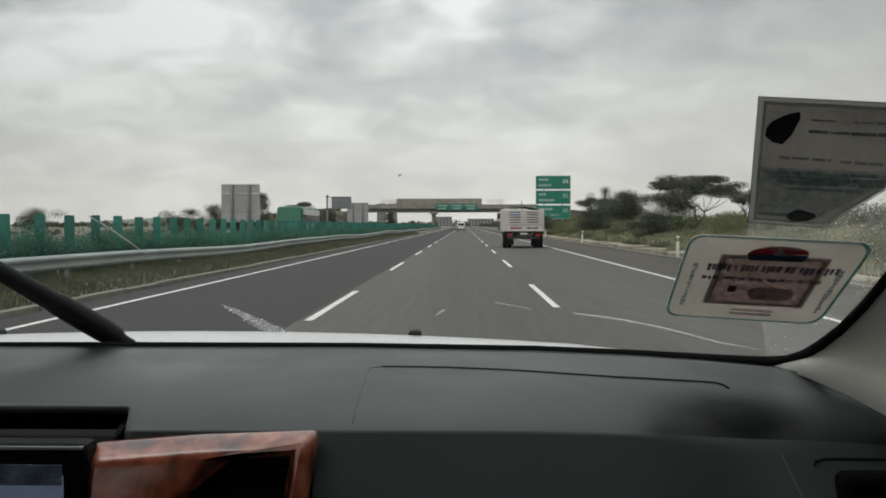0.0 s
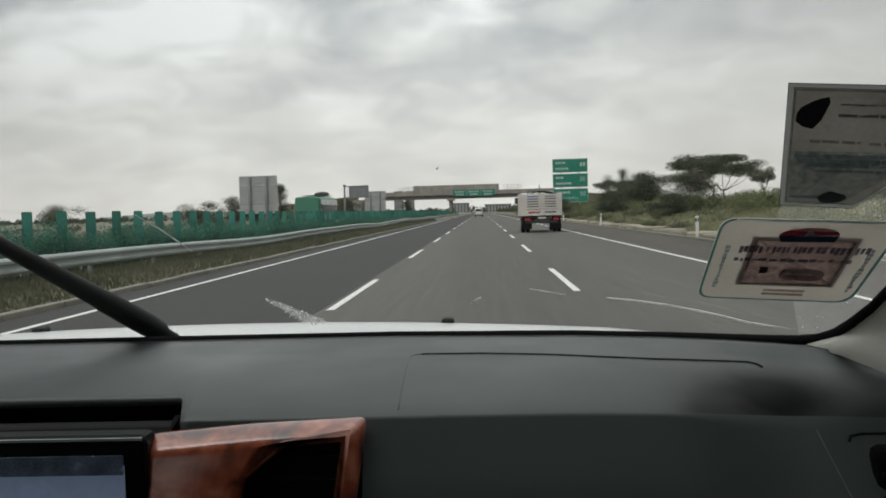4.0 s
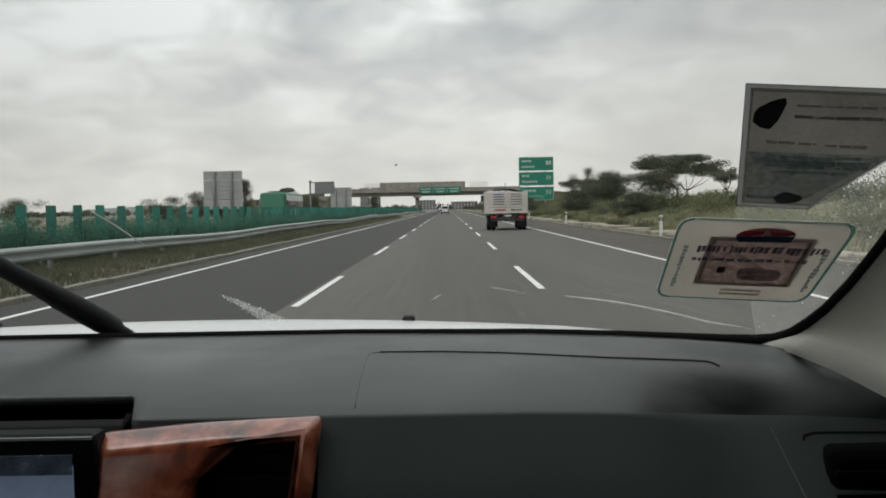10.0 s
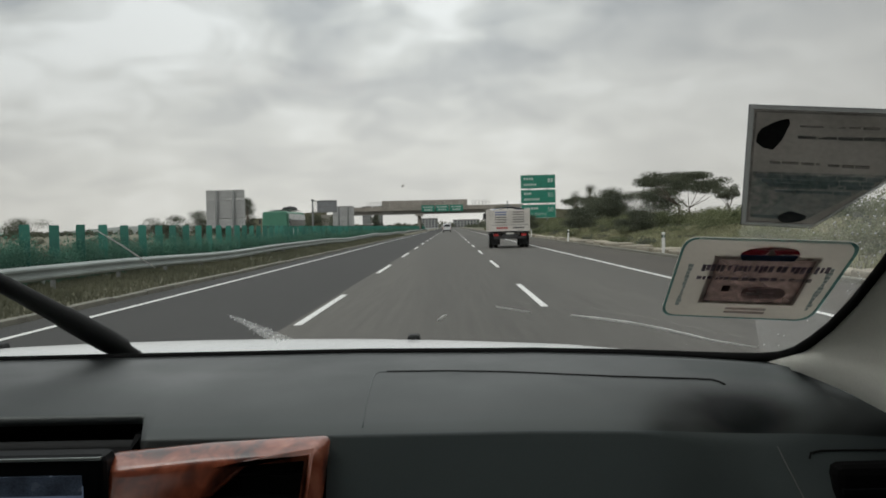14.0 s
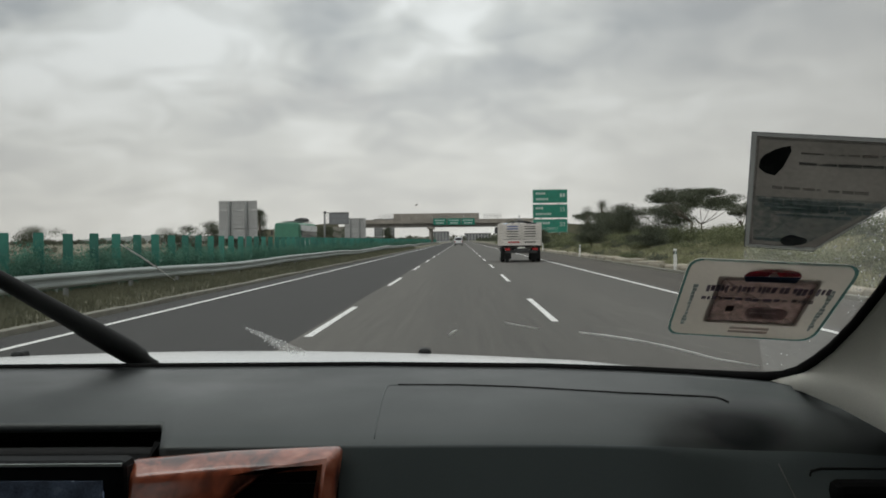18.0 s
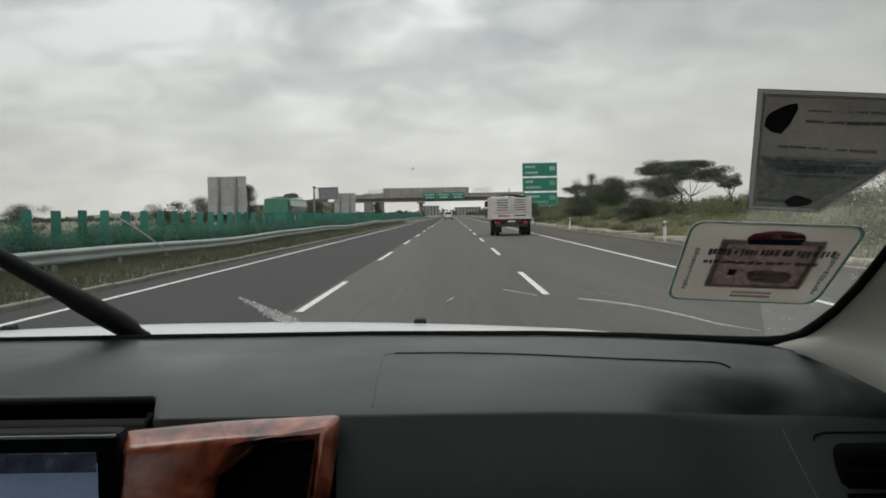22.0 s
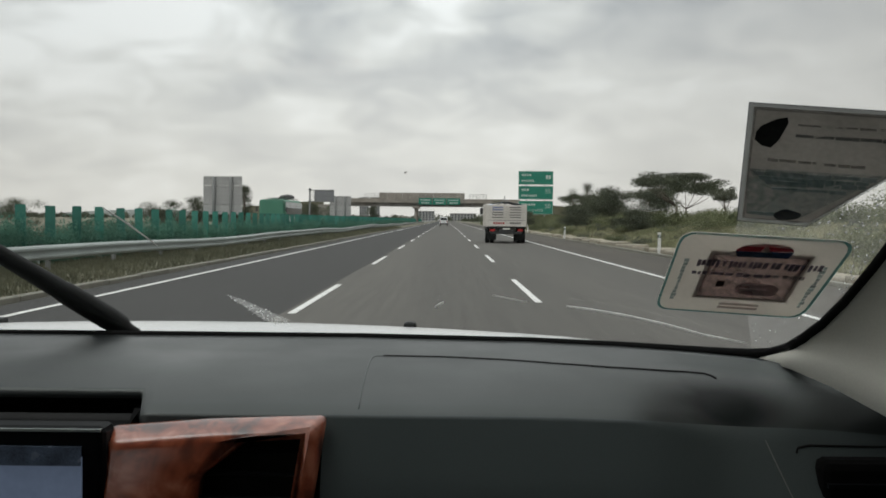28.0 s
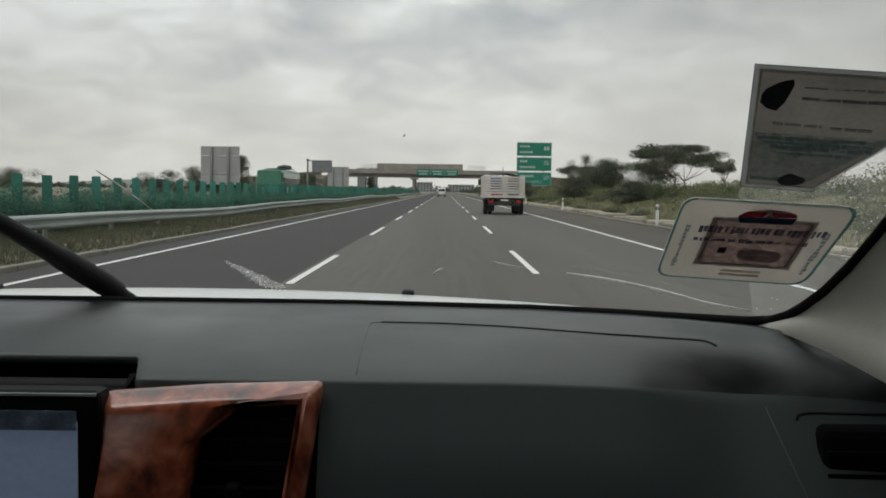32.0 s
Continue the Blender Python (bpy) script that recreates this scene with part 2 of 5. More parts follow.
M_SIGN_WHITE = mat("sign_white", (0.42, 0.50, 0.46), 0.5, 0.08, 2)
M_SIGN_BACK = mat("bare_sign_back", (0.36, 0.36, 0.35), 0.55, 0.12, 1.5, metal=0.2, per_object=0.08)
M_SIGN_GREY = mat("grey_sign_sheet", (0.21, 0.215, 0.225), 0.55, 0.14, 1.5, metal=0.2)
M_STEEL_DARK = mat("weathered_steel", (0.16, 0.165, 0.16), 0.6, 0.2, 3)
M_CONCRETE = mat("bridge_concrete", (0.265, 0.24, 0.21), 0.85, 0.22, 0.5, 0.3, 10, fine=5)
# Shade under the bridge deck put into the girder colour; far roofs share it
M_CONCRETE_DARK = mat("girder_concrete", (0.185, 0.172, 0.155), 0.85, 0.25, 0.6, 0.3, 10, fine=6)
M_MASONRY = mat("stone_abutment", (0.27, 0.255, 0.225), 0.9, 0.3, 1.2, 0.5, 5, fine=4)
M_TRUCK = mat("truck_cream_paint", (0.56, 0.53, 0.49), 0.5, 0.14, 1.8, per_object=0.05)
M_TRUCK_BLUE = mat("truck_blue_stripe", (0.10, 0.14, 0.30), 0.5, 0.15, 3)
M_TARP = mat("truck_tarpaulin", (0.25, 0.32, 0.45), 0.7, 0.2, 3, 0.4, 8)
M_RUBBER = mat("black_rubber", (0.010, 0.0105, 0.0105), 0.8, 0.2, 20, 0.05, 200, spec=0.2)
M_CHASSIS = mat("dark_chassis", (0.03, 0.03, 0.03), 0.7, 0.3, 6)
M_LAMP_RED = mat("tail_lamp_red", (0.35, 0.02, 0.02), 0.25, 0.1, 10)
M_PLATE = mat("plate_yellow_white", (0.6, 0.6, 0.55), 0.5, 0.1, 10)
M_WHITE_PAINT = mat("white_car_paint", (0.52, 0.53, 0.53), 0.22, 0.03, 4, spec=0.5)
M_BUS = mat("minibus_paint", (0.68, 0.69, 0.70), 0.3, 0.05, 2)
M_TRUCK_GREEN = mat("lorry_green_paint", (0.06, 0.20, 0.13), 0.45, 0.15, 1.5)
M_WINDOW = mat("dark_window_glass", (0.03, 0.035, 0.04), 0.12, 0.2, 2)
# Distance haze is painted into the wall colour of the far buildings
M_PLASTER = mat("apartment_plaster", (0.30, 0.305, 0.305), 0.85, 0.12, 0.15, fine=1.5, per_object=0.12)
M_FAR_HILL = mat("hazy_hill", (0.16, 0.175, 0.16), 0.95, 0.2, 0.004, fine=0.03)
M_POST = mat("post_white", (0.62, 0.62, 0.60), 0.6, 0.1, 6)
# inside the car
M_DASH = mat("grey_dash_plastic", (0.0075, 0.0090, 0.0094), 0.43, 0.10, 5.0, 0.03, 1400, fine=900, spec=0.78, gloss_vary=0.26)
M_DASH_LOW = mat("dark_dash_plastic", (0.065, 0.079, 0.079), 0.45, 0.10, 3.0, 0.08, 1400, fine=900, spec=0.34)


def painted_reflection(m, centre, radius, gloss):
    """Paints a dark reflection into the sheen by dulling it; its outline is uneven."""
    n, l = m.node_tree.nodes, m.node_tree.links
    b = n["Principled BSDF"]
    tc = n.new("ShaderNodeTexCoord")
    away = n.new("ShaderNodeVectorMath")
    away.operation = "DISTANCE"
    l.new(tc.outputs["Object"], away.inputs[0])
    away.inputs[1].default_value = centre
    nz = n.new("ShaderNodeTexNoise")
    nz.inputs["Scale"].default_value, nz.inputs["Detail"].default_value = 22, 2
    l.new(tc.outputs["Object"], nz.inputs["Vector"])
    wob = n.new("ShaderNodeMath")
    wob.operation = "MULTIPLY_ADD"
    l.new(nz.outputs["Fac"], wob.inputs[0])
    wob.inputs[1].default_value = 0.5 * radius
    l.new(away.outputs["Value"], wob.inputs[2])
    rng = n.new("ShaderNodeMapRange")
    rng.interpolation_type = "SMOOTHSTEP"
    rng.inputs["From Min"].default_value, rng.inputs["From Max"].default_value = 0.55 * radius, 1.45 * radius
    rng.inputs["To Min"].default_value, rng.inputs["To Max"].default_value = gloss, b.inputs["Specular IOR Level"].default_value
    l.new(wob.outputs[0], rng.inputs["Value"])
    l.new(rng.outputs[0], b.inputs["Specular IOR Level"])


M_DASH.node_tree.nodes["Principled BSDF"].inputs["Specular Tint"].default_value = (0.93, 1.0, 0.975, 1)
# dark soft blot below the sticker, put into the gloss of the plastic
painted_reflection(M_DASH, (0.263, 0.884, 1.190), 0.062, 0.12)
M_BLACK = mat("black_trim_plastic", (0.009, 0.010, 0.010), 0.55, 0.2, 20, spec=0.2)
M_GLOSS_BLACK = mat("black_bezel_plastic", (0.005, 0.0058, 0.0065), 0.45, 0.15, 15, spec=0.08)
# Shade of the panel gaps as near-black colour on thin raised tubes
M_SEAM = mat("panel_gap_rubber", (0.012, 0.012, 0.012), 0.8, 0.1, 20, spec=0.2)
M_PILLAR = mat("pillar_cloth_grey_beige", (0.55, 0.545, 0.49), 0.9, 0.08, 8, 0.2, 900, fine=500)
M_LINER = mat("headliner_cloth", (0.42, 0.41, 0.38), 0.95, 0.06, 8)
M_CABIN = mat("cabin_dark_trim", (0.05, 0.05, 0.05), 0.9, 0.15, 4)
# Black of the glass edge, also used as painted shade inside dash hollows
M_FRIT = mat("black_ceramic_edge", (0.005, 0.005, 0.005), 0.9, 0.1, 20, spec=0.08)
M_SCREEN = mat("lit_screen_blue_grey", (0.17, 0.22, 0.32), 0.25, 0.12, 9, glow=0.27)
M_SCREEN_BAR = mat("lit_screen_status_bar", (0.05, 0.065, 0.09), 0.25, 0.5, 45, glow=0.14)
M_CREAM = mat("sticker_cream_paper", (0.665, 0.635, 0.59), 0.7, 0.06, 12, through_light=0.62)
M_PAPER = mat("document_grey_paper", (0.42, 0.402, 0.377), 0.7, 0.14, 14, second=(0.46, 0.445, 0.42), through_light=0.55)
M_PAPER_EDGE = mat("document_pale_border", (0.215, 0.217, 0.207), 0.6, 0.10, 14, through_light=0.5)


def ink_mat(name, colour, cover=0.35):
    """Print on a backlit sheet: tints the light that comes through the paper."""
    m = bpy.data.materials.new(name)
    m.use_nodes = True
    n, l = m.node_tree.nodes, m.node_tree.links
    tc = n.new("ShaderNodeTexCoord")
    nz = n.new("ShaderNodeTexNoise")
    nz.inputs["Scale"].default_value, nz.inputs["Detail"].default_value = 160, 4
    l.new(tc.outputs["Object"], nz.inputs["Vector"])
    rp = n.new("ShaderNodeValToRGB")
    rp.color_ramp.elements[0].position, rp.color_ramp.elements[0].color = 0.3, (*[c * 0.8 for c in colour], 1)
    rp.color_ramp.elements[1].position, rp.color_ramp.elements[1].color = 0.7, (*[min(1, c * 1.2) for c in colour], 1)
    l.new(nz.outputs["Fac"], rp.inputs[0])
    clear = n.new("ShaderNodeBsdfTransparent")
    l.new(rp.outputs[0], clear.inputs[0])
    b = n["Principled BSDF"]
    l.new(rp.outputs[0], b.inputs["Base Color"])
    mx = n.new("ShaderNodeMixShader")
    mx.inputs[0].default_value = cover
    l.new(clear.outputs[0], mx.inputs[1])
    l.new(b.outputs[0], mx.inputs[2])
    l.new(mx.outputs[0], n["Material Output"].inputs["Surface"])
    return m


M_TEAL = ink_mat("sticker_teal_print", (0.22, 0.50, 0.50))
M_BROWN = ink_mat("sticker_brown_print", (0.10, 0.060, 0.058))
M_PINK = ink_mat("sticker_pink_grey_print", (0.72, 0.63, 0.63), 0.22)
M_RED = ink_mat("sticker_red_print", (0.44, 0.10, 0.13))
M_BLOCK = ink_mat("sticker_smudged_print", (0.66, 0.56, 0.56))
M_NAVY = ink_mat("sticker_navy_print", (0.08, 0.14, 0.25))
M_PRINT = ink_mat("document_dark_print", (0.58, 0.59, 0.585))
M_PRINT_TEAL = ink_mat("document_teal_print", (0.66, 0.76, 0.77))
M_HAZE = ink_mat("document_faded_print", (0.80, 0.78, 0.75))
M_HAZE_TEAL = ink_mat("document_faded_teal_print", (0.76, 0.83, 0.84))
M_STAMP = ink_mat("document_stamp", (0.26, 0.28, 0.29))
M_FAINT = ink_mat("sticker_faint_print", (0.62, 0.565, 0.565))
M_TEXT = ink_mat("sticker_dark_lettering", (0.42, 0.37, 0.45))
M_BLUE_FIELD = ink_mat("document_blue_field", (0.88, 0.98, 1.0), 0.08)
M_FAINT_RED = ink_mat("sticker_faint_red_print", (0.93, 0.81, 0.79))
M_FAINT_TEAL = ink_mat("sticker_faint_teal_print", (0.74, 0.83, 0.85))
M_NAVY_DARK = ink_mat("document_black_print", (0.10, 0.105, 0.105))
M_GLASS = glass_mat("windscreen_glass")
M_DIMMING_PANE = glass_mat("tinted_side_glass", (0.16, 0.17, 0.17))
M_WATER = water_mat("rain_water")
# White colour puts the bright glint of water into the beads
M_WHITE_BEADS = mat("fine_water_spray", (0.95, 0.95, 0.95), 0.5, 0.05, 60, through_light=0.7)
M_FILM = film_mat("thin_water_film", 0.095)
M_VEIL = film_mat("thin_unwiped_film", 0.042)
M_SCRATCH = mat("pale_glass_crack", (0.75, 0.75, 0.73), 0.4, 0.1, 100, through_light=0.5)


def wood_mat():
    m = bpy.data.materials.new("burl_wood_veneer")
    m.use_nodes = True
    n, l = m.node_tree.nodes, m.node_tree.links
    b = n["Principled BSDF"]
    tc = n.new("ShaderNodeTexCoord")
    warp = n.new("ShaderNodeTexNoise")
    warp.inputs["Scale"].default_value, warp.inputs["Detail"].default_value, warp.inputs["Distortion"].default_value = 18, 3, 1.4
    l.new(tc.outputs["Object"], warp.inputs["Vector"])
    swirl = n.new("ShaderNodeTexNoise")
    swirl.inputs["Scale"].default_value, swirl.inputs["Detail"].default_value, swirl.inputs["Distortion"].default_value = 30, 2, 1.8
    l.new(tc.outputs["Object"], swirl.inputs["Vector"])
    add = n.new("ShaderNodeMath")
    add.operation = "MULTIPLY_ADD"
    l.new(swirl.outputs["Fac"], add.inputs[0])
    add.inputs[1].default_value = 0.45
    sub = n.new("ShaderNodeMath")
    sub.operation = "MULTIPLY"
    sub.inputs[1].default_value = 0.6
    l.new(warp.outputs["Fac"], sub.inputs[0])
    l.new(sub.outputs[0], add.inputs[2])
    ramp = n.new("ShaderNodeValToRGB")
    for _ in range(2):
        ramp.color_ramp.elements.new(0.5)
    for e, (p, c) in zip(ramp.color_ramp.elements, [(0.38, (0.052, 0.011, 0.005)), (0.47, (0.175, 0.036, 0.015)), (0.56, (0.33, 0.080, 0.036)), (0.68, (0.48, 0.160, 0.092))]):
        e.position, e.color = p, (*c, 1)
    l.new(add.outputs[0], ramp.inputs[0])
    l.new(ramp.outputs[0], b.inputs["Base Color"])
    b.inputs["Roughness"].default_value = 0.28
    b.inputs["Coat Weight"].default_value = 1.0
    b.inputs["Coat Roughness"].default_value = 0.16
    b.inputs["Coat IOR"].default_value = 1.6
    return m


M_WOOD = wood_mat()

# ---------------------------------------------------------------- building helpers


def empty(name, x=0.0, y=0.0, z=0.0, turn=0.0):
    ob = new(name)
    ob.matrix_basis = pose(x, y, z, 0, 0, turn)
    return ob


def put(ob, parent, material, label=""):
    ob.data.materials.append(material)
    if parent is not None:
        ob.parent = parent
    if label:
        tagged(ob, label)
    return ob


def from_lists(name, verts, faces, material, parent=None, label="", smooth=False):
    me = bpy.data.meshes.new(name)
    me.from_pydata([tuple(v) for v in verts], [], [tuple(f) for f in faces])
    if smooth:
        me.shade_smooth()
    me.update()
    return put(new(name, me), parent, material, label)


def part(name, bm, material, parent=None, label="", smooth=False):
    bmesh.ops.recalc_face_normals(bm, faces=bm.faces)
    me = bpy.data.meshes.new(name)
    bm.to_mesh(me)
    bm.free()
    if smooth:
        me.shade_smooth()
    return put(new(name, me), parent, material, label)


def add_box(bm, c, s, turn=(0, 0, 0), bevel=0.0):
    got = bmesh.ops.create_cube(bm, size=1.0)
    vs = got["verts"]
    bmesh.ops.transform(bm, matrix=pose(*c, *turn) @ Matrix.Diagonal((*s, 1)), verts=vs)
    if bevel:
        es = list({e for v in vs for e in v.link_edges})
        bmesh.ops.bevel(bm, geom=es, offset=bevel, segments=2, affect="EDGES", profile=0.5)


def box(name, c, s, material, parent=None, label="", turn=(0, 0, 0), bevel=0.0):
    bm = bmesh.new()
    add_box(bm, c, s, turn, bevel)
    return part(name, bm, material, parent, label)


def tube_data(pts, radii, seg=8, flat=1.0, up=(0, 0, 1)):
    pts = [Vector(p) for p in pts]
    if isinstance(radii, (int, float)):
        radii = [radii] * len(pts)
    vs, fs = [], []
    for i, p in enumerate(pts):
        d = (pts[min(i + 1, len(pts) - 1)] - pts[max(i - 1, 0)]).normalized()
        u = Vector(up)
        if abs(d.dot(u)) > 0.95:
            u = Vector((1, 0, 0))
        side = d.cross(u).normalized()
        top = side.cross(d)
        for k in range(seg):
            a = 2 * math.pi * (k + 0.5) / seg
            vs.append(p + side * math.cos(a) * radii[i] + top * math.sin(a) * radii[i] * flat)
    for i in range(len(pts) - 1):
        for k in range(seg):
            fs.append((i * seg + k, i * seg + (k + 1) % seg, (i + 1) * seg + (k + 1) % seg, (i + 1) * seg + k))
    fs.append(tuple(range(seg))[::-1])
    fs.append(tuple((len(pts) - 1) * seg + k for k in range(seg)))
    return vs, fs


def tube(name, pts, radii, material, parent=None, label="", seg=8, flat=1.0, smooth=True):
    vs, fs = tube_data(pts, radii, seg, flat)
    return from_lists(name, vs, fs, material, parent, label, smooth)


def loft(name, rows, material, parent=None, label="", smooth=True, thick=0.0):
    n = len(rows[0])
    vs = [p for r in rows for p in r]
    fs = [(i * n + k, i * n + k + 1, (i + 1) * n + k + 1, (i + 1) * n + k) for i in range(len(rows) - 1) for k in range(n - 1)]
    ob = from_lists(name, vs, fs, material, parent, label, smooth)
    if thick:
        s = ob.modifiers.new("thickness", "SOLIDIFY")
        s.thickness, s.offset = thick, 0
    return ob


def quads(name, V, material, parent=None, label="", smooth=False):
    """A mesh of loose four-sided leaves from an array (n, 4, 3)."""
    n = len(V)
    me = bpy.data.meshes.new(name)
    me.vertices.add(n * 4)
    me.vertices.foreach_set("co", np.ascontiguousarray(V, dtype=np.float32).ravel())
    me.loops.add(n * 4)
    me.loops.foreach_set("vertex_index", np.arange(n * 4, dtype=np.int32))
    me.polygons.add(n)
    me.polygons.foreach_set("loop_start", np.arange(0, n * 4, 4, dtype=np.int32))
    me.update(calc_edges=True)
    me.validate()
    return put(new(name, me), parent, material, label)


def leaf_quads(rng, centres, size, squash=0.55):
    n = len(centres)
    a = rng.normal(size=(n, 3))
    a /= np.linalg.norm(a, axis=1)[:, None]
    b = np.cross(a, rng.normal(size=(n, 3)))
    b /= np.linalg.norm(b, axis=1)[:, None]
    s = size * rng.uniform(0.55, 1.35, (n, 1))
    a, b = a * s, b * s * squash
    return np.stack([centres - a, centres + b * 0.9, centres + a, centres - b], axis=1)


def smooth_step(a, b, v):
    t = np.clip((v - a) / (b - a), 0, 1)
    return t * t * (3 - 2 * t)


# ---------------------------------------------------------------- ground and road
# across the road: edge lines and lane lines
EDGE_L, LINE_L, LINE_R, EDGE_R = -5.95, -2.2, 1.55, 5.30
ROAD_L, ROAD_R = -6.75, 8.35


def ground_z(x, y):
    """Height of the land: flat under the roads, a low median, a bank beside the road, gentle far ground."""
    x, y = np.asarray(x, float), np.asarray(y, float)
    z = np.full(np.broadcast(x, y).shape, -0.12)
    z = z + 0.30 * smooth_step(-6.7, -7.6, x) * smooth_step(-10.9, -10.2, x)
    crest = 0.95 + 0.30 * np.sin(y * 0.031 + 0.6) + 0.20 * np.sin(y * 0.083)
    crest = crest * (1 - 0.35 * smooth_step(170, 330, y))
    z = z + crest * smooth_step(9.6, 17.5, x) + 1.2 * smooth_step(18, 45, x) * (1 - smooth_step(300, 900, y))
    z = z + 0.10 * np.sin(x * 1.3 + y * 0.5) * smooth_step(9.6, 12, x) + 0.08 * np.sin(x * 0.7 - y * 0.9) * smooth_step(9.6, 12, x)
    z = z - 0.5 * smooth_step(-25.5, -33, x)
    fade = smooth_step(400, 1200, np.hypot(x, y))
    return z * (1 - 0.7 * fade)


xs = np.concatenate([-np.geomspace(4200, 60, 22), np.linspace(-56, -27, 12), np.array([-26, -25.2, -24, -18, -11.3, -10.9, -10.5, -10.1, -9, -8.2, -7.6, -7.2, -6.9, -6.6, 0, 8.2, 8.6, 9.1, 9.6]),
                     np.linspace(10, 30, 31), np.geomspace(31.5, 4200, 28)])
ys = np.concatenate([-np.geomspace(900, 12, 12), np.linspace(-8, 120, 86), np.linspace(123, 330, 60), np.geomspace(336, 4600, 34)])
gx, gy = np.meshgrid(xs, ys)
gz = ground_z(gx, gy)
nx = len(xs)
ground = from_lists("ground", np.stack([gx, gy, gz], -1).reshape(-1, 3).tolist(),
                    [(j * nx + i, j * nx + i + 1, (j + 1) * nx + i + 1, (j + 1) * nx + i) for j in range(len(ys) - 1) for i in range(nx - 1)],
                    M_EARTH, smooth=True)
tagged(ground, "earth and dry grass land beside the expressway", "ground", kind="structure")


def strip(name, x0, x1, y0, y1, top, deep, material, label):
    ob = box(name, ((x0 + x1) / 2, (y0 + y1) / 2, top - deep / 2), (x1 - x0, y1 - y0, deep), material)
    return tagged(ob, label, "road", kind="structure")


strip("road", -2.35, 5.62, -400, 3200, 0.0, 0.2, M_ASPHALT, "worn grey asphalt of the middle and outer lanes")
strip("road_inner_lane", ROAD_L, -2.354, -400, 3200, 0.0, 0.2, M_ASPHALT_DARK, "darker newer asphalt of the inner lane")
strip("road_shoulder", 5.624, ROAD_R, -400, 3200, 0.0, 0.2, M_SHOULDER, "brownish dusty asphalt of the hard shoulder")
strip("road_opposite", -24.6, -11.4, -400, 3200, 0.0, 0.2, M_ASPHALT_FAR, "grey asphalt of the opposite carriageway")


def marking(name, pieces, label):
    """Painted lines: every stretch is a piece of its own."""
    top = tagged(empty(name), label, "road marking", kind="structure")
    for x, y0, y1, w in pieces:
        bm = bmesh.new()
        add_box(bm, (0, 0, 0), (w, y1 - y0, 0.006))
        ob = part("line", bm, M_PAINT, top)
        ob.location = (x, (y0 + y1) / 2, 0.0055)
    return top


marking("edge_line_median", [(EDGE_L, -60 + 60 * k, 60 * k - 0.02, 0.115) for k in range(12)], "solid white edge line along the median")
marking("edge_line_shoulder", [(EDGE_R, -60 + 60 * k, 60 * k - 0.02, 0.115) for k in range(12)], "solid white edge line along the hard shoulder")
marking("lane_line_inner", [(LINE_L, 13.4 + 15 * k, 19.4 + 15 * k, 0.115) for k in range(-1, 26)], "broken white lane line beside the inner lane")
marking("lane_line_outer", [(LINE_R, 15.6 + 15 * k, 21.6 + 15 * k, 0.115) for k in range(-1, 26)], "broken white lane line beside the outer lane")

# kerbs: low concrete blocks on both sides
for nm, kx, lab in (("kerb_median", ROAD_L - 0.13, "low pale concrete kerb along the grassy median"), ("kerb_verge", ROAD_R + 0.16, "pale concrete kerb at the foot of the planted bank")):
    kerb = tagged(empty(nm), lab, "kerb", kind="structure")
    bm = bmesh.new()
    add_box(bm, (0, 0, 0), (0.17, 1.97, 0.28), bevel=0.02)
    me = bpy.data.meshes.new("kerb_block")
    bm.to_mesh(me)
    bm.free()
    me.materials.append(M_KERB)
    for k in range(110):
        ob = new("kerb_block", me)
        ob.parent = kerb
        ob.location = (kx + random.uniform(-0.012, 0.012), 6 + 2.0 * k, -0.055 + random.uniform(-0.012, 0.012))
    tail = box("far_kerb", (kx, 226 + 300, -0.055), (0.17, 598, 0.28), M_KERB, kerb)


ditch = tagged(empty("ditch_wall"), "pale dusty concrete strip at the foot of the bank", "kerb", kind="structure")
bm = bmesh.new()
add_box(bm, (0, 0, 0), (0.85, 2.96, 0.38), bevel=0.07)
me = bpy.data.meshes.new("slab")
bm.to_mesh(me)
bm.free()
me.materials.append(M_DITCH)
for k in range(80):
    ob = new("slab", me)
    ob.parent = ditch
    ob.matrix_basis = pose(9.55 + 0.15 * math.sin(k * 0.9) + random.uniform(-0.05, 0.05), 8 + 3.0 * k, 0.0 + random.uniform(-0.05, 0.04), random.uniform(-1, 1), random.uniform(-4, 4), random.uniform(-1, 1))

# ---------------------------------------------------------------- guardrail and anti-glare panels
def sag(y):
    """Old posts have sunk a little: the beam rises and dips along the way."""
    return 0.055 * math.sin(y * 0.135) + 0.035 * math.sin(y * 0.061 + 1.0) + 0.02 * math.sin(y * 0.31)


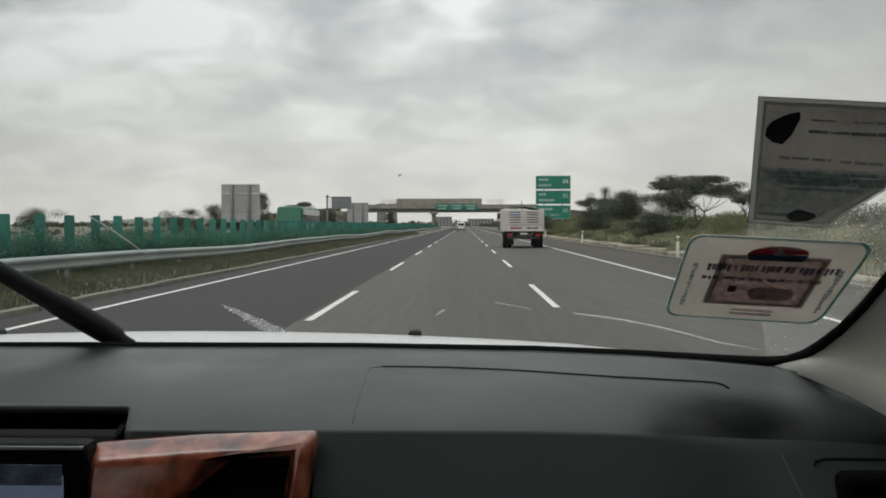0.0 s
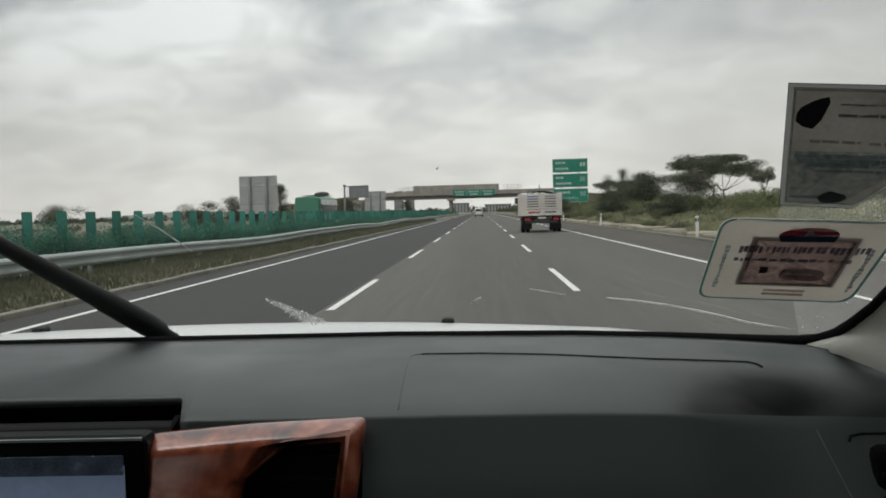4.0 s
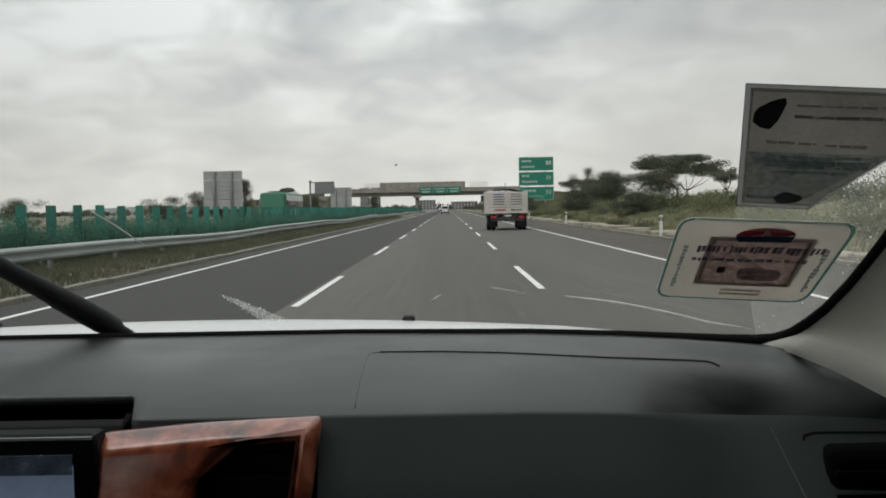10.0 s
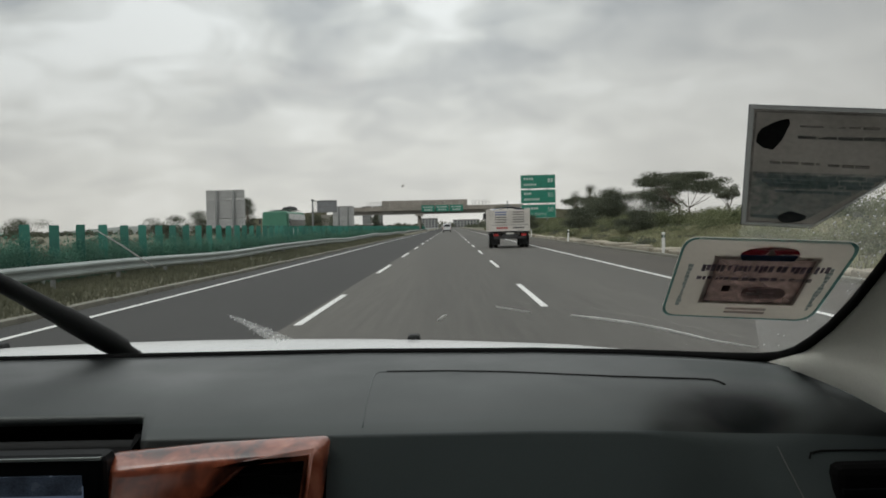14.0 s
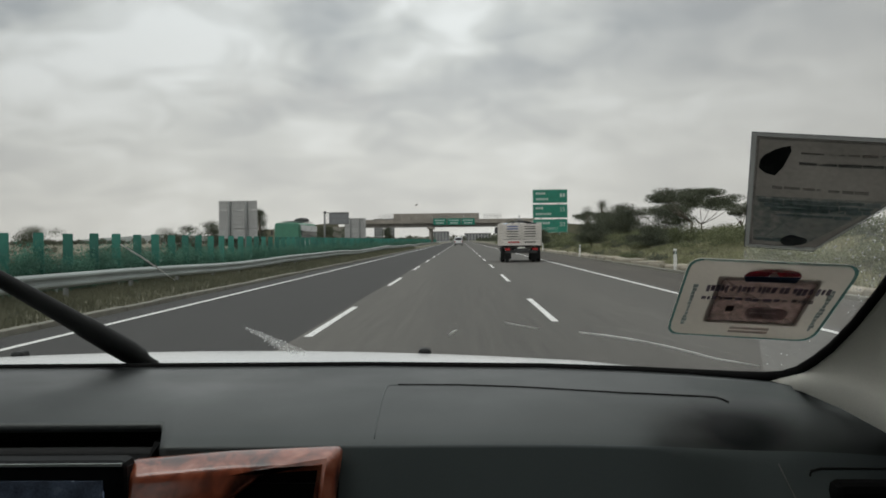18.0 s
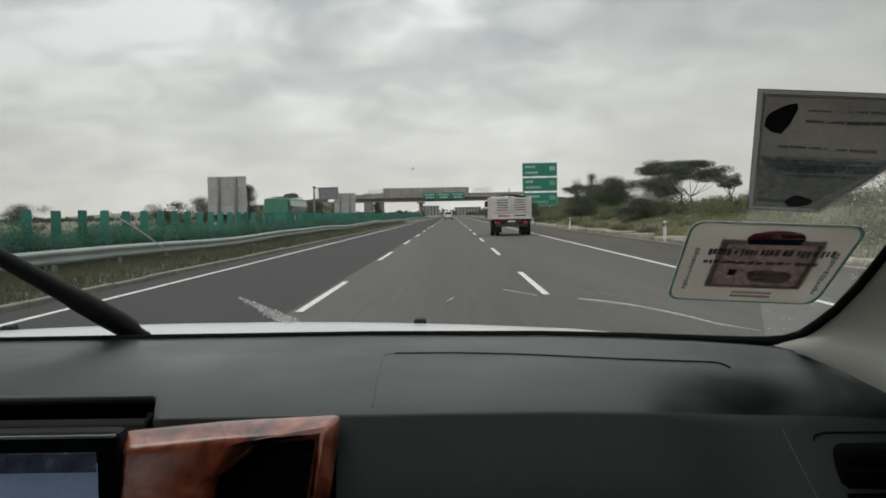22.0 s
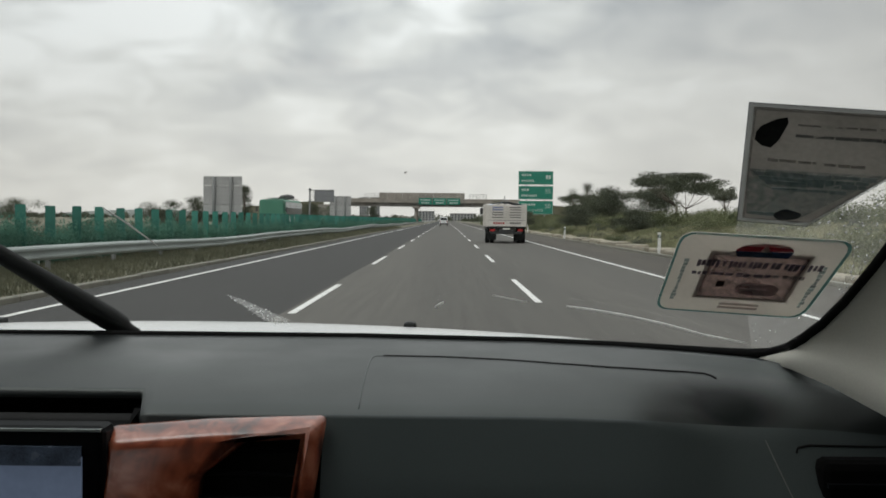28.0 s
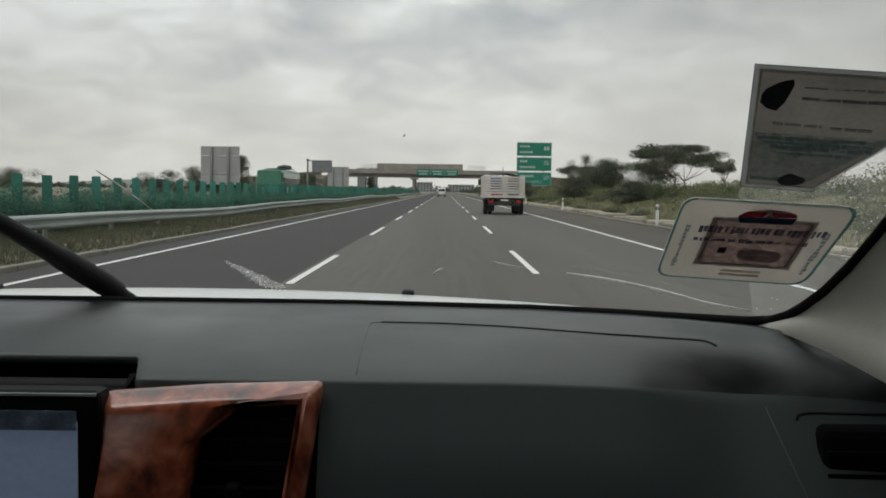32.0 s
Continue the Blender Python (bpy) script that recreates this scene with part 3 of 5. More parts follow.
def guardrail(name, x, face, y0, count, label):
    """W-beam on posts; face +1 turns its ribs to +x."""
    top = tagged(empty(name, x, 0, 0), label, "guardrail", kind="structure")
    prof = [(0.0, 0.385), (0.045, 0.40), (0.082, 0.435), (0.082, 0.475), (0.02, 0.52), (0.02, 0.56), (0.082, 0.605), (0.082, 0.645), (0.045, 0.68), (0.0, 0.70)]
    rows = [[(px * face, yy, pz) for px, pz in prof] + [((px - 0.005) * face, yy, pz) for px, pz in prof[::-1]] + [(prof[0][0] * face, yy, prof[0][1])] for yy in (0.0, 4.0)]
    beam = loft("beam", rows, M_RAIL, top, smooth=False)
    beam.location = (0, y0, 0)
    post = tube("post", [(-0.075 * face, 0.0, -0.25), (-0.075 * face, 0.0, 0.68)], 0.055, M_STEEL_DARK, top, seg=10)
    post.location = (0, y0 + 0.1, 0)
    block = box("spacer", (-0.02 * face, 0, 0.54), (0.045, 0.12, 0.20), M_RAIL, top)
    block.location = (0, y0 + 0.1, 0)
    for k in range(1, count):
        for src, off in ((beam, 0.0), (post, 0.1), (block, 0.1)):
            ob = new(src.name.split(".")[0], src.data)
            ob.parent = top
            yy = y0 + 4.0 * k
            ob.location = (random.uniform(-0.012, 0.012), yy + off, sag(yy))
            if src is beam:
                ob.rotation_euler.x = math.atan2(sag(yy + 4.0) - sag(yy), 4.0)
    return top


guardrail("guardrail_median_near", -8.45, 1, 4.0, 90, "galvanised steel crash barrier along the grassy median")
guardrail("guardrail_median_far", -10.65, -1, 4.0, 70, "galvanised steel crash barrier facing the opposite carriageway")

# anti-glare fence: tall green panels, each on its foot, tied by two rails
fence = tagged(empty("anti_glare_fence", -9.55, 0, 0), "row of tall green plastic anti-glare panels on the median", "fence", kind="structure")


def panel_mesh():
    bm = bmesh.new()
    outline = [(-0.105, 0.0), (0.105, 0.0), (0.118, 0.28), (0.118, 1.01), (0.108, 1.04), (-0.108, 1.04), (-0.118, 1.01), (-0.118, 0.28)]
    front = [bm.verts.new((x, 0.012 - 0.02 * abs(x) / 0.118, z)) for x, z in outline]
    rear = [bm.verts.new((x, -0.018 - 0.02 * abs(x) / 0.118, z)) for x, z in outline]
    bm.faces.new(front)
    bm.faces.new(rear[::-1])
    n = len(outline)
    for i in range(n):
        bm.faces.new((front[i], rear[i], rear[(i + 1) % n], front[(i + 1) % n]))
    for z in (0.2, 0.85):
        add_box(bm, (0, 0.018, z), (0.19, 0.02, 0.03))
    bmesh.ops.recalc_face_normals(bm, faces=bm.faces)
    me = bpy.data.meshes.new("panel")
    bm.to_mesh(me)
    bm.free()
    me.materials.append(M_GREEN)
    return me


panel = panel_mesh()
for k in range(215):
    ob = new("panel", panel)
    ob.parent = fence
    ob.matrix_basis = pose(random.uniform(-0.02, 0.02), 13.0 + 1.62 * k, 0.58 + random.uniform(-0.015, 0.015), random.uniform(-1.2, 1.2), random.uniform(-1.5, 1.5), random.uniform(-10, 10))
for z, r in ((0.50, 0.035), (0.74, 0.022)):
    tube("carrier_rail", [(0, 8, z), (0, 362, z)], r, M_GREEN, fence, seg=8)
me_post = tube("fence_post", [(0, 0, -0.3), (0, 0, 0.52)], 0.04, M_RAIL, fence, seg=8)
me_post.location = (0, 10, 0)
for k in range(1, 88):
    ob = new("fence_post", me_post.data)
    ob.parent = fence
    ob.location = (0, 10 + 4.0 * k, 0)

# ---------------------------------------------------------------- plants


def ball(rng, n):
    """Places round a centre, thinning outwards, with no far strays."""
    v = rng.normal(size=(n, 3))
    return v / np.linalg.norm(v, axis=1)[:, None] * (1.75 * rng.uniform(0, 1, (n, 1)) ** 0.55)


def crown_points(rng, kind, n, h, w):
    """Leaf places of a crown: clumps round the ends of limbs, so that the outline stays uneven."""
    clumps = {"umbrella": 26, "round": 22, "column": 64, "sparse": 16}[kind]
    c = []
    for i in range(clumps):
        a, r = rng.uniform(0, 2 * np.pi), np.sqrt(rng.uniform(0.02, 1))
        if kind == "umbrella":
            c.append((np.cos(a) * r * w / 2, np.sin(a) * r * w / 2, h * (0.80 + 0.14 * (1 - r * r) + rng.uniform(-0.10, 0.04))))
        elif kind == "round":
            u = rng.uniform(-0.8, 1)
            q = np.sqrt(max(0.05, 1 - u * u)) * r
            c.append((np.cos(a) * q * w / 2, np.sin(a) * q * w / 2, h * (0.62 + 0.34 * u)))
        elif kind == "column":
            u = rng.uniform(0.12, 1)
            q = (1 - 0.75 * u) * r * rng.uniform(0.6, 1.25)
            c.append((np.cos(a) * q * w / 2, np.sin(a) * q * w / 2, h * (0.12 + 0.86 * u)))
        else:
            u = rng.uniform(0.3, 1)
            c.append((np.cos(a) * r * w / 2 * u, np.sin(a) * r * w / 2 * u, h * (0.45 + 0.52 * u)))
    c = np.array(c)
    spread = {"umbrella": (0.10, 0.10, 0.045), "round": (0.14, 0.14, 0.09), "column": (0.15, 0.15, 0.04), "sparse": (0.08, 0.08, 0.05)}[kind]
    pick = rng.integers(0, clumps, n)
    return c, c[pick] + ball(rng, n) * np.array([spread[0] * w, spread[1] * w, spread[2] * h])


def tree(name, x, y, h, w, kind, seed, leaves, label, material=None, leaf=0.14, group=""):
    rng = np.random.default_rng(seed)
    top = empty(name, x, y, float(ground_z(x, y)) - 0.05, float(rng.uniform(0, 360)))
    leaves, leaf = int(leaves * 7.0), leaf * 0.40
    clumps, pts = crown_points(rng, kind, leaves, h, w)
    fork = {"umbrella": 0.38, "round": 0.3, "column": 0.85, "sparse": 0.4}[kind] * h
    lean = rng.normal(size=2) * 0.03 * h
    vs, fs = tube_data([(0, 0, -0.3), (lean[0] * 0.4, lean[1] * 0.4, fork * 0.5), (lean[0], lean[1], fork)], [0.030 * h, 0.022 * h, 0.016 * h], 8)
    start = Vector((lean[0], lean[1], fork))
    for c in clumps[::4 if kind == "umbrella" else 2]:
        c = Vector(c)
        s = start if kind != "column" else Vector((lean[0], lean[1], max(0.1 * h, c.z - 0.12 * h)))
        mid = s.lerp(c, 0.5) + Vector((0, 0, -0.04 * h if kind == "umbrella" else 0.02 * h))
        v2, f2 = tube_data([s, mid, c], [0.010 * h, 0.006 * h, 0.002 * h], 5)
        k = len(vs)
        vs += v2
        fs += [tuple(i + k for i in f) for f in f2]
    from_lists("trunk", vs, fs, M_BARK, top, smooth=True)
    quads("crown", leaf_quads(rng, pts, leaf), material or M_LEAF, top)
    return tagged(top, label, "tree", group)


FLAT = "umbrella-crowned acacia with dark green feathery foliage on the bank"
ROUND = "dense dark green roadside tree with a rounded crown"
SLIM = "slim upright casuarina with feathery grey-green foliage"
SPARSE = "small thin-crowned tree standing alone on the rise"
for i, (x, y, h, w, kind, n, lab, m, lf) in enumerate([
    (17.4, 72, 4.4, 6.4, "umbrella", 2800, FLAT, M_LEAF, 0.13),
    (24.5, 96, 4.6, 6.5, "umbrella", 2200, FLAT, M_LEAF, 0.15),
    (22.5, 168, 6.0, 3.8, "column", 800, SLIM, M_LEAF, 0.14),
    (25.6, 171, 7.2, 3.6, "column", 800, SLIM, M_LEAF, 0.14),
    (15.2, 86, 3.6, 4.4, "round", 2400, ROUND, M_LEAF, 0.13),
    (24.5, 83, 3.6, 3.2, "sparse", 700, SPARSE, M_LEAF_GREY, 0.13),
    (22.0, 150, 4.6, 2.6, "sparse", 600, SPARSE, M_LEAF_GREY, 0.16),
    (17.2, 112, 3.4, 4.6, "round", 2200, ROUND, M_LEAF, 0.13),
    (18.9, 116, 4.1, 4.8, "round", 2000, ROUND, M_LEAF, 0.14),
    (11.6, 138, 2.6, 4.2, "round", 1800, ROUND, M_LEAF, 0.16),
    (12.0, 164, 3.2, 4.4, "round", 1600, ROUND, M_LEAF, 0.17),
    (11.6, 182, 3.0, 4.2, "round", 1500, ROUND, M_LEAF, 0.18),
    (12.6, 200, 4.6, 5.2, "round", 1300, ROUND, M_LEAF, 0.2),
    (13.5, 228, 6.0, 5.0, "round", 1100, ROUND, M_LEAF, 0.2),
    (13.8, 70, 1.7, 3.4, "round", 2000, ROUND, M_LEAF, 0.11),
    (19.6, 90, 3.3, 4.8, "round", 2400, ROUND, M_LEAF, 0.13),
    (13.4, 97, 2.5, 4.4, "round", 2000, ROUND, M_LEAF, 0.13),
    (22.0, 62, 3.9, 2.4, "sparse", 1300, "tall thin grey-green tree on the bank", M_LEAF_GREY, 0.1),
    (29.0, 205, 6.0, 9.0, "umbrella", 1500, FLAT, M_LEAF, 0.22),
    (40.0, 240, 7.0, 6.0, "round", 1200, ROUND, M_LEAF, 0.24)]):
    tree("tree", x, y, h, w, kind, 100 + i, n, lab, m, lf, "trees beside the shoulder")
for i, (x, y, h, w, kind, n, m, lf) in enumerate([
    (-29, 97, 3.4, 4.6, "round", 1500, M_LEAF, 0.15),
    (-31, 118, 4.4, 4.0, "round", 1300, M_LEAF, 0.16), (-30, 140, 6.6, 3.2, "column", 1200, M_LEAF, 0.17), (-33, 146, 5.6, 3.4, "column", 1100, M_LEAF, 0.17),
    (-36, 150, 8.0, 3.4, "column", 1200, M_LEAF, 0.18), (-30, 176, 4.6, 5.4, "round", 1100, M_LEAF, 0.2), (-34, 205, 5.6, 6.0, "round", 1100, M_LEAF, 0.22),
    (-29, 240, 5.2, 6.0, "round", 900, M_LEAF, 0.24), (-42, 290, 6.5, 7.0, "round", 900, M_LEAF, 0.28), (-26, 330, 6.5, 5.0, "column", 700, M_LEAF, 0.3),
    (-47, 104, 3.8, 5.2, "round", 1500, M_LEAF, 0.14), (-46, 190, 5.4, 6.4, "round", 900, M_LEAF, 0.24)]):
    tree("tree", x, y, h, w, kind, 300 + i, n, "grey-green tree behind the opposite carriageway" if m is M_LEAF_GREY else "dark green tree behind the opposite carriageway", m, lf, "trees beyond the opposite carriageway")


def shrub_field(name, spots, per, size, leaf, material, label, seed, category="shrubs", wide=1.0):
    """Low bushes as one body of leaves: spots of (x, y, scale)."""
    rng = np.random.default_rng(seed)
    out = []
    for x, y, s in spots:
        n = int(per * s)
        z0 = float(ground_z(x, y))
        lob = rng.normal(size=(5, 3)) * np.array([0.42, 0.42, 0.16]) * size * s
        lob[:, 2] = np.abs(lob[:, 2]) + 0.32 * size * s
        p = lob[rng.integers(0, 5, n)] + ball(rng, n) * np.array([0.30, 0.30, 0.21]) * size * s
        p[:, 2] = np.abs(p[:, 2])
        p[:, 0] *= wide
        out.append(leaf_quads(rng, p + np.array([x, y, z0]), leaf * (0.8 + 0.004 * y)))
    return tagged(quads(name, np.concatenate(out), material), label, category, kind="stuff")


rs = np.random.default_rng(7)
spots, pale = [], []
for k in range(900):
    y = 22 + 240 * rs.uniform() ** 1.3
    x = 10.3 + 12.5 * rs.uniform() ** 1.2
    thick = noise.noise((x * 0.22, y * 0.075, 3.0)) + 0.55 * noise.noise((x * 0.6, y * 0.25, 8.0)) + 0.25 * float(smooth_step(14.5, 17.5, x))
    if thick > 0.20:
        spots.append((x, y, float(rs.uniform(0.45, 1.05)) * (0.7 + 0.4 * float(smooth_step(11, 16, x)))))
    elif thick < -0.05 and rs.uniform() < 0.35:
        pale.append((x, y, float(rs.uniform(0.3, 0.8))))
shrub_field("shrubs_on_bank", spots[:330], 1200, 1.6, 0.055, M_SHRUB, "dark green rounded bushes in clumps on the road bank", 11)
shrub_field("shrubs_on_slope", pale[:160], 500, 0.9, 0.045, M_LEAF_GREY, "pale dusty scrub among the bushes on the bank", 12)
med = [(-9.62 + float(rs.normal() * 0.12), 14 + 230 * float(rs.uniform()) ** 1.25, float(rs.uniform(0.55, 0.95))) for _ in range(640)]
shrub_field("median_plants", med, 1000, 1.48, 0.032, M_MEDIAN, "low green plants growing along the median fence", 13, wide=0.3)
far = [(-27 - 70 * float(rs.uniform()) ** 2, 60 + 560 * float(rs.uniform()), float(rs.uniform(0.4, 1.0))) for _ in range(420)]
far += [(-26.8 - 9 * float(rs.uniform()), 36 + 150 * float(rs.uniform()), float(rs.uniform(0.4, 0.8))) for _ in range(260)]
shrub_field("scrub_far_side", far, 620, 1.5, 0.05, M_LEAF_GREY, "low scrub beyond the opposite carriageway", 14)
far = [(14 + 75 * float(rs.uniform()) ** 1.5, 190 + 600 * float(rs.uniform()), float(rs.uniform(0.8, 2.0))) for _ in range(380)]
shrub_field("scrub_near_side", far, 120, 1.4, 0.10, M_LEAF, "dark scrub on the far slope beside the road", 15)
belt = []
for k in range(300):
    x = float(rs.uniform(-900, 700))
    belt.append((x, 760 + 900 * float(rs.uniform()), float(rs.uniform(2.2, 5.0))))
shrub_field("far_woods", belt, 26, 1.6, 0.28, M_LEAF_GREY, "distant tree belt along the horizon", 16, "woods")


def grass(name, n, x0, x1, y0, y1, height, material, label, seed, width=0.012, bare=-0.4):
    rng = np.random.default_rng(seed)
    x = rng.uniform(x0, x1, n)
    y = y0 + (y1 - y0) * rng.uniform(0, 1, n) ** 1.7
    keep = np.array([noise.noise((a * 0.9, b * 0.45, seed)) for a, b in zip(x, y)]) > bare
    x, y = x[keep], y[keep]
    n = len(x)
    p = np.stack([x, y, ground_z(x, y) - 0.02], 1)
    a = rng.uniform(0, 2 * np.pi, n)
    w = width * (1 + y / 60)
    d = np.stack([np.cos(a) * w, np.sin(a) * w, 0 * a], 1)
    h = height * rng.uniform(0.45, 1.3, n)
    bend = rng.normal(size=(n, 2)) * 0.35 * h[:, None]
    tip = p + np.concatenate([bend, h[:, None]], 1)
    return tagged(quads(name, np.stack([p - d, p + d, tip + d * 0.25, tip - d * 0.25], 1), material), label, "grass", kind="stuff")


grass("median_grass", 80000, -10.3, -7.05, 8, 150, 0.12, M_GRASS, "short green and straw grass on the median", 21, bare=-1.0)
grass("median_dry_grass", 6000, -8.6, -7.0, 8, 150, 0.10, M_DRY, "dry straw-coloured grass beside the median kerb", 22)
grass("verge_grass", 150000, 9.8, 20, 12, 160, 0.26, M_BANK, "rough grass at the foot of the bank", 23)
grass("bank_dry_grass", 16000, 9.6, 26, 18, 170, 0.34, M_DRY, "tall dry grass between the bushes of the bank", 24, 0.016)

# ---------------------------------------------------------------- signs, posts, bridge


def letters(name, text, size, material, parent, at, turn=(90, 0, 0), label=""):
    cu = bpy.data.curves.new(name, "FONT")
    cu.body, cu.size, cu.extrude = text, size, 0.006
    tmp = bpy.data.objects.new(name, cu)
    scene.collection.objects.link(tmp)
    me = bpy.data.meshes.new_from_object(tmp.evaluated_get(bpy.context.evaluated_depsgraph_get()))
    bpy.data.objects.remove(tmp)
    me.name = name
    ob = put(new(name, me), parent, material, label)
    ob.matrix_basis = pose(*at, *turn)
    return ob


def bars(parent, x0, z, widths, height, gap, y, material, name="print_bar"):
    x = x0
    for w in widths:
        box(name, (x + w / 2, y, z), (w, 0.012, height), material, parent)
        x += w + gap


board = tagged(empty("direction_sign", 17.2, 182, float(ground_z(17.2, 182)) - 0.9, 0), "large green three-panel distance sign with white lettering on two steel posts", "road sign")
for px in (-1.75, 1.75):
    tube("post", [(px, 0.14, -0.2), (px, 0.14, 11.0)], 0.13, M_RAIL, board, seg=12)
for k, z in enumerate((3.9, 6.75, 9.6)):
    p = box("sign_panel", (0, -0.02, z), (6.7, 0.07, 2.62), M_SIGN, board, bevel=0.02)
    for sx in (-3.29, 3.29):
        box("border", (sx, -0.062, z), (0.06, 0.012, 2.5), M_SIGN_WHITE, p)
    for sz in (-1.24, 1.24):
        box("border", (0, -0.062, z + sz), (6.6, 0.012, 0.06), M_SIGN_WHITE, p)
    for rz_ in (-0.75, 0.75):
        box("stiffener", (0, 0.05, z + rz_), (6.4, 0.07, 0.10), M_RAIL, p)
    # native script above, Latin below, distance at the side
    bars(p, -2.75, z + 0.55, [(0.42, 0.36, 0.12, 0.40, 0.30, 0.36), (0.40, 0.30, 0.42), (0.36, 0.40, 0.28, 0.36)][k], 0.42, 0.14, -0.062, M_SIGN_WHITE)
    if k == 0:
        letters("place_name", "TULU", 0.72, M_SIGN_WHITE, p, (-2.85, -0.064, z - 0.80))
        letters("place_name", "DIMTU", 0.72, M_SIGN_WHITE, p, (-0.75, -0.064, z - 0.80))
        letters("distance", "50", 1.15, M_SIGN_WHITE, p, (1.75, -0.064, z - 0.1))
    elif k == 1:
        bars(p, -2.75, z - 0.55, (0.30, 0.26, 0.32, 0.20, 0.30, 0.26, 0.30, 0.24), 0.40, 0.11, -0.062, M_SIGN_WHITE)
        letters("distance", "35", 1.15, M_SIGN_WHITE, p, (1.75, -0.064, z - 0.1))
    else:
        bars(p, -2.75, z - 0.55, (0.34, 0.27, 0.30, 0.34, 0.24, 0.30), 0.40, 0.12, -0.062, M_SIGN_WHITE)
        bars(p, 1.9, z + 0.2, (0.40, 0.40), 0.75, 0.16, -0.062, M_SIGN_WHITE)


def sign_back(x, y, w, h, low):
    top = tagged(empty("sign_back", x, y, float(ground_z(x, y)), -4), "bare metal back of a road sign with ribs and two posts", "road sign", "signs facing the opposite traffic")
    for px in (-0.22 * w, 0.22 * w):
        tube("post", [(px, -0.10, -0.4), (px, -0.10, low + h - 0.05)], 0.11, M_STEEL_DARK, top, seg=10)
    for k in range(4):
        box("back_panel", (0, 0.04, low + h * (k + 0.5) / 4), (w, 0.035, h / 4 - 0.02), M_SIGN_BACK, top)
    for k in range(9):
        box("rib", (0, 0.008, low + h * (k + 0.5) / 9), (w * 0.985, 0.03, 0.05), M_SIGN_BACK, top)
    return top


sign_back(-17.6, 74, 3.1, 3.0, 1.75)
sign_back(-17.8, 158, 3.6, 3.4, 1.9)

# cantilever sign over the median
cant = tagged(empty("cantilever_sign", -11.9, 82, float(ground_z(-11.9, 82)), 0), "bare grey back of a cantilever sign on one steel post", "road sign")
tube("post", [(0, 0, -0.4), (0, 0, 4.05)], [0.10, 0.08], M_STEEL_DARK, cant, seg=10)
tube("cap", [(0, 0, 3.98), (0, 0, 4.06), (0, 0, 4.12)], [0.15, 0.15, 0.05], M_STEEL_DARK, cant, seg=12)
tube("collar", [(0, 0, 2.90), (0, 0, 3.0)], 0.14, M_STEEL_DARK, cant, seg=12)
for z in (2.95, 3.95):
    tube("arm", [(0, 0, z), (2.1, 0, z + 0.02)], 0.035, M_STEEL_DARK, cant)
back_ = box("sign_panel", (1.25, 0.03, 3.46), (1.72, 0.04, 0.94), M_SIGN_GREY, cant, bevel=0.008)
for z in (3.01, 3.45, 3.91):
    box("rib", (1.25, 0.0, z), (1.72, 0.03, 0.035), M_STEEL_DARK, back_)
for x in (0.40, 2.10):
    box("frame_bar", (x, 0.0, 3.46), (0.03, 0.03, 0.92), M_STEEL_DARK, back_)
for x in (0.75, 1.25, 1.75):
    box("clamp", (x, -0.01, 3.68), (0.05, 0.02, 0.07), M_SIGN_BACK, back_)
    box("clamp", (x, -0.01, 3.22), (0.05, 0.02, 0.07), M_SIGN_BACK, back_)
for x in (0.17, 0.27):
    tube("brace", [(x, 0, 2.96), (x + 0.05, 0, 3.95)], 0.012, M_STEEL_DARK, cant, seg=6)

# delineator posts on the verge
dp = tagged(empty("delineator_post", 9.05, 40, -0.12), "slim white delineator post with a dark band on the verge", "delineator", "delineators along the verge")
bm = bmesh.new()
add_box(bm, (0, 0, 0.45), (0.13, 0.10, 1.15), bevel=0.02)
part("post_body", bm, M_POST, dp)
box("dark_band", (0, 0, 0.86), (0.136, 0.106, 0.14), M_CHASSIS, dp)
box("reflector", (0, -0.056, 0.86), (0.06, 0.008, 0.10), M_SIGN_WHITE, dp)
for k in range(1, 7):
    copy_thing(dp, pose(9.05 + random.uniform(-0.05, 0.05), 40 + 32 * k, -0.12, random.uniform(-2, 2), random.uniform(-3, 3), 0))

# overpass with two abutments, piers, girders, screens and hung green signs
BY = 298.0
bridge = tagged(empty("overpass", 0, BY, 0), "grey concrete road bridge with screens and green signs across the expressway", "bridge", kind="structure")
for gy_ in (-3.6, -1.2, 1.2, 3.6):
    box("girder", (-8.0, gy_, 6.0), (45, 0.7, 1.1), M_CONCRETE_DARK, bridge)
box("deck", (-8.0, 0, 6.72), (45.5, 9.4, 0.32), M_CONCRETE, bridge)
for sy in (-4.6, 4.6):
    box("parapet", (-8.0, sy, 7.35), (62, 0.22, 0.95), M_CONCRETE, bridge)
for k in range(11):
    box("screen_panel", (-19.8 + 2.42 * k, -4.62, 8.75), (2.38, 0.08, 1.85), M_CONCRETE, bridge)
for sx0, n in ((-25.6, 6), (7.2, 6)):
    for k in range(n):
        tube("railing_post", [(sx0 + 1.05 * k, -4.62, 7.8), (sx0 + 1.05 * k, -4.62, 9.35)], 0.045, M_STEEL_DARK, bridge, seg=6)
    for z in (8.3, 8.8, 9.3):
        tube("railing", [(sx0, -4.62, z), (sx0 + 1.05 * (n - 1), -4.62, z)], 0.035, M_STEEL_DARK, bridge, seg=6)
for px in (-9.5,):
    for py in (-2.8, 2.8):
        tube("pier", [(px, py, -0.5), (px, py, 4.9)], 0.55, M_CONCRETE, bridge, seg=16)
    bm = bmesh.new()
    add_box(bm, (px, 0, 5.15), (2.2, 9.0, 0.7), bevel=0.12)
    part("pier_cap", bm, M_CONCRETE, bridge)
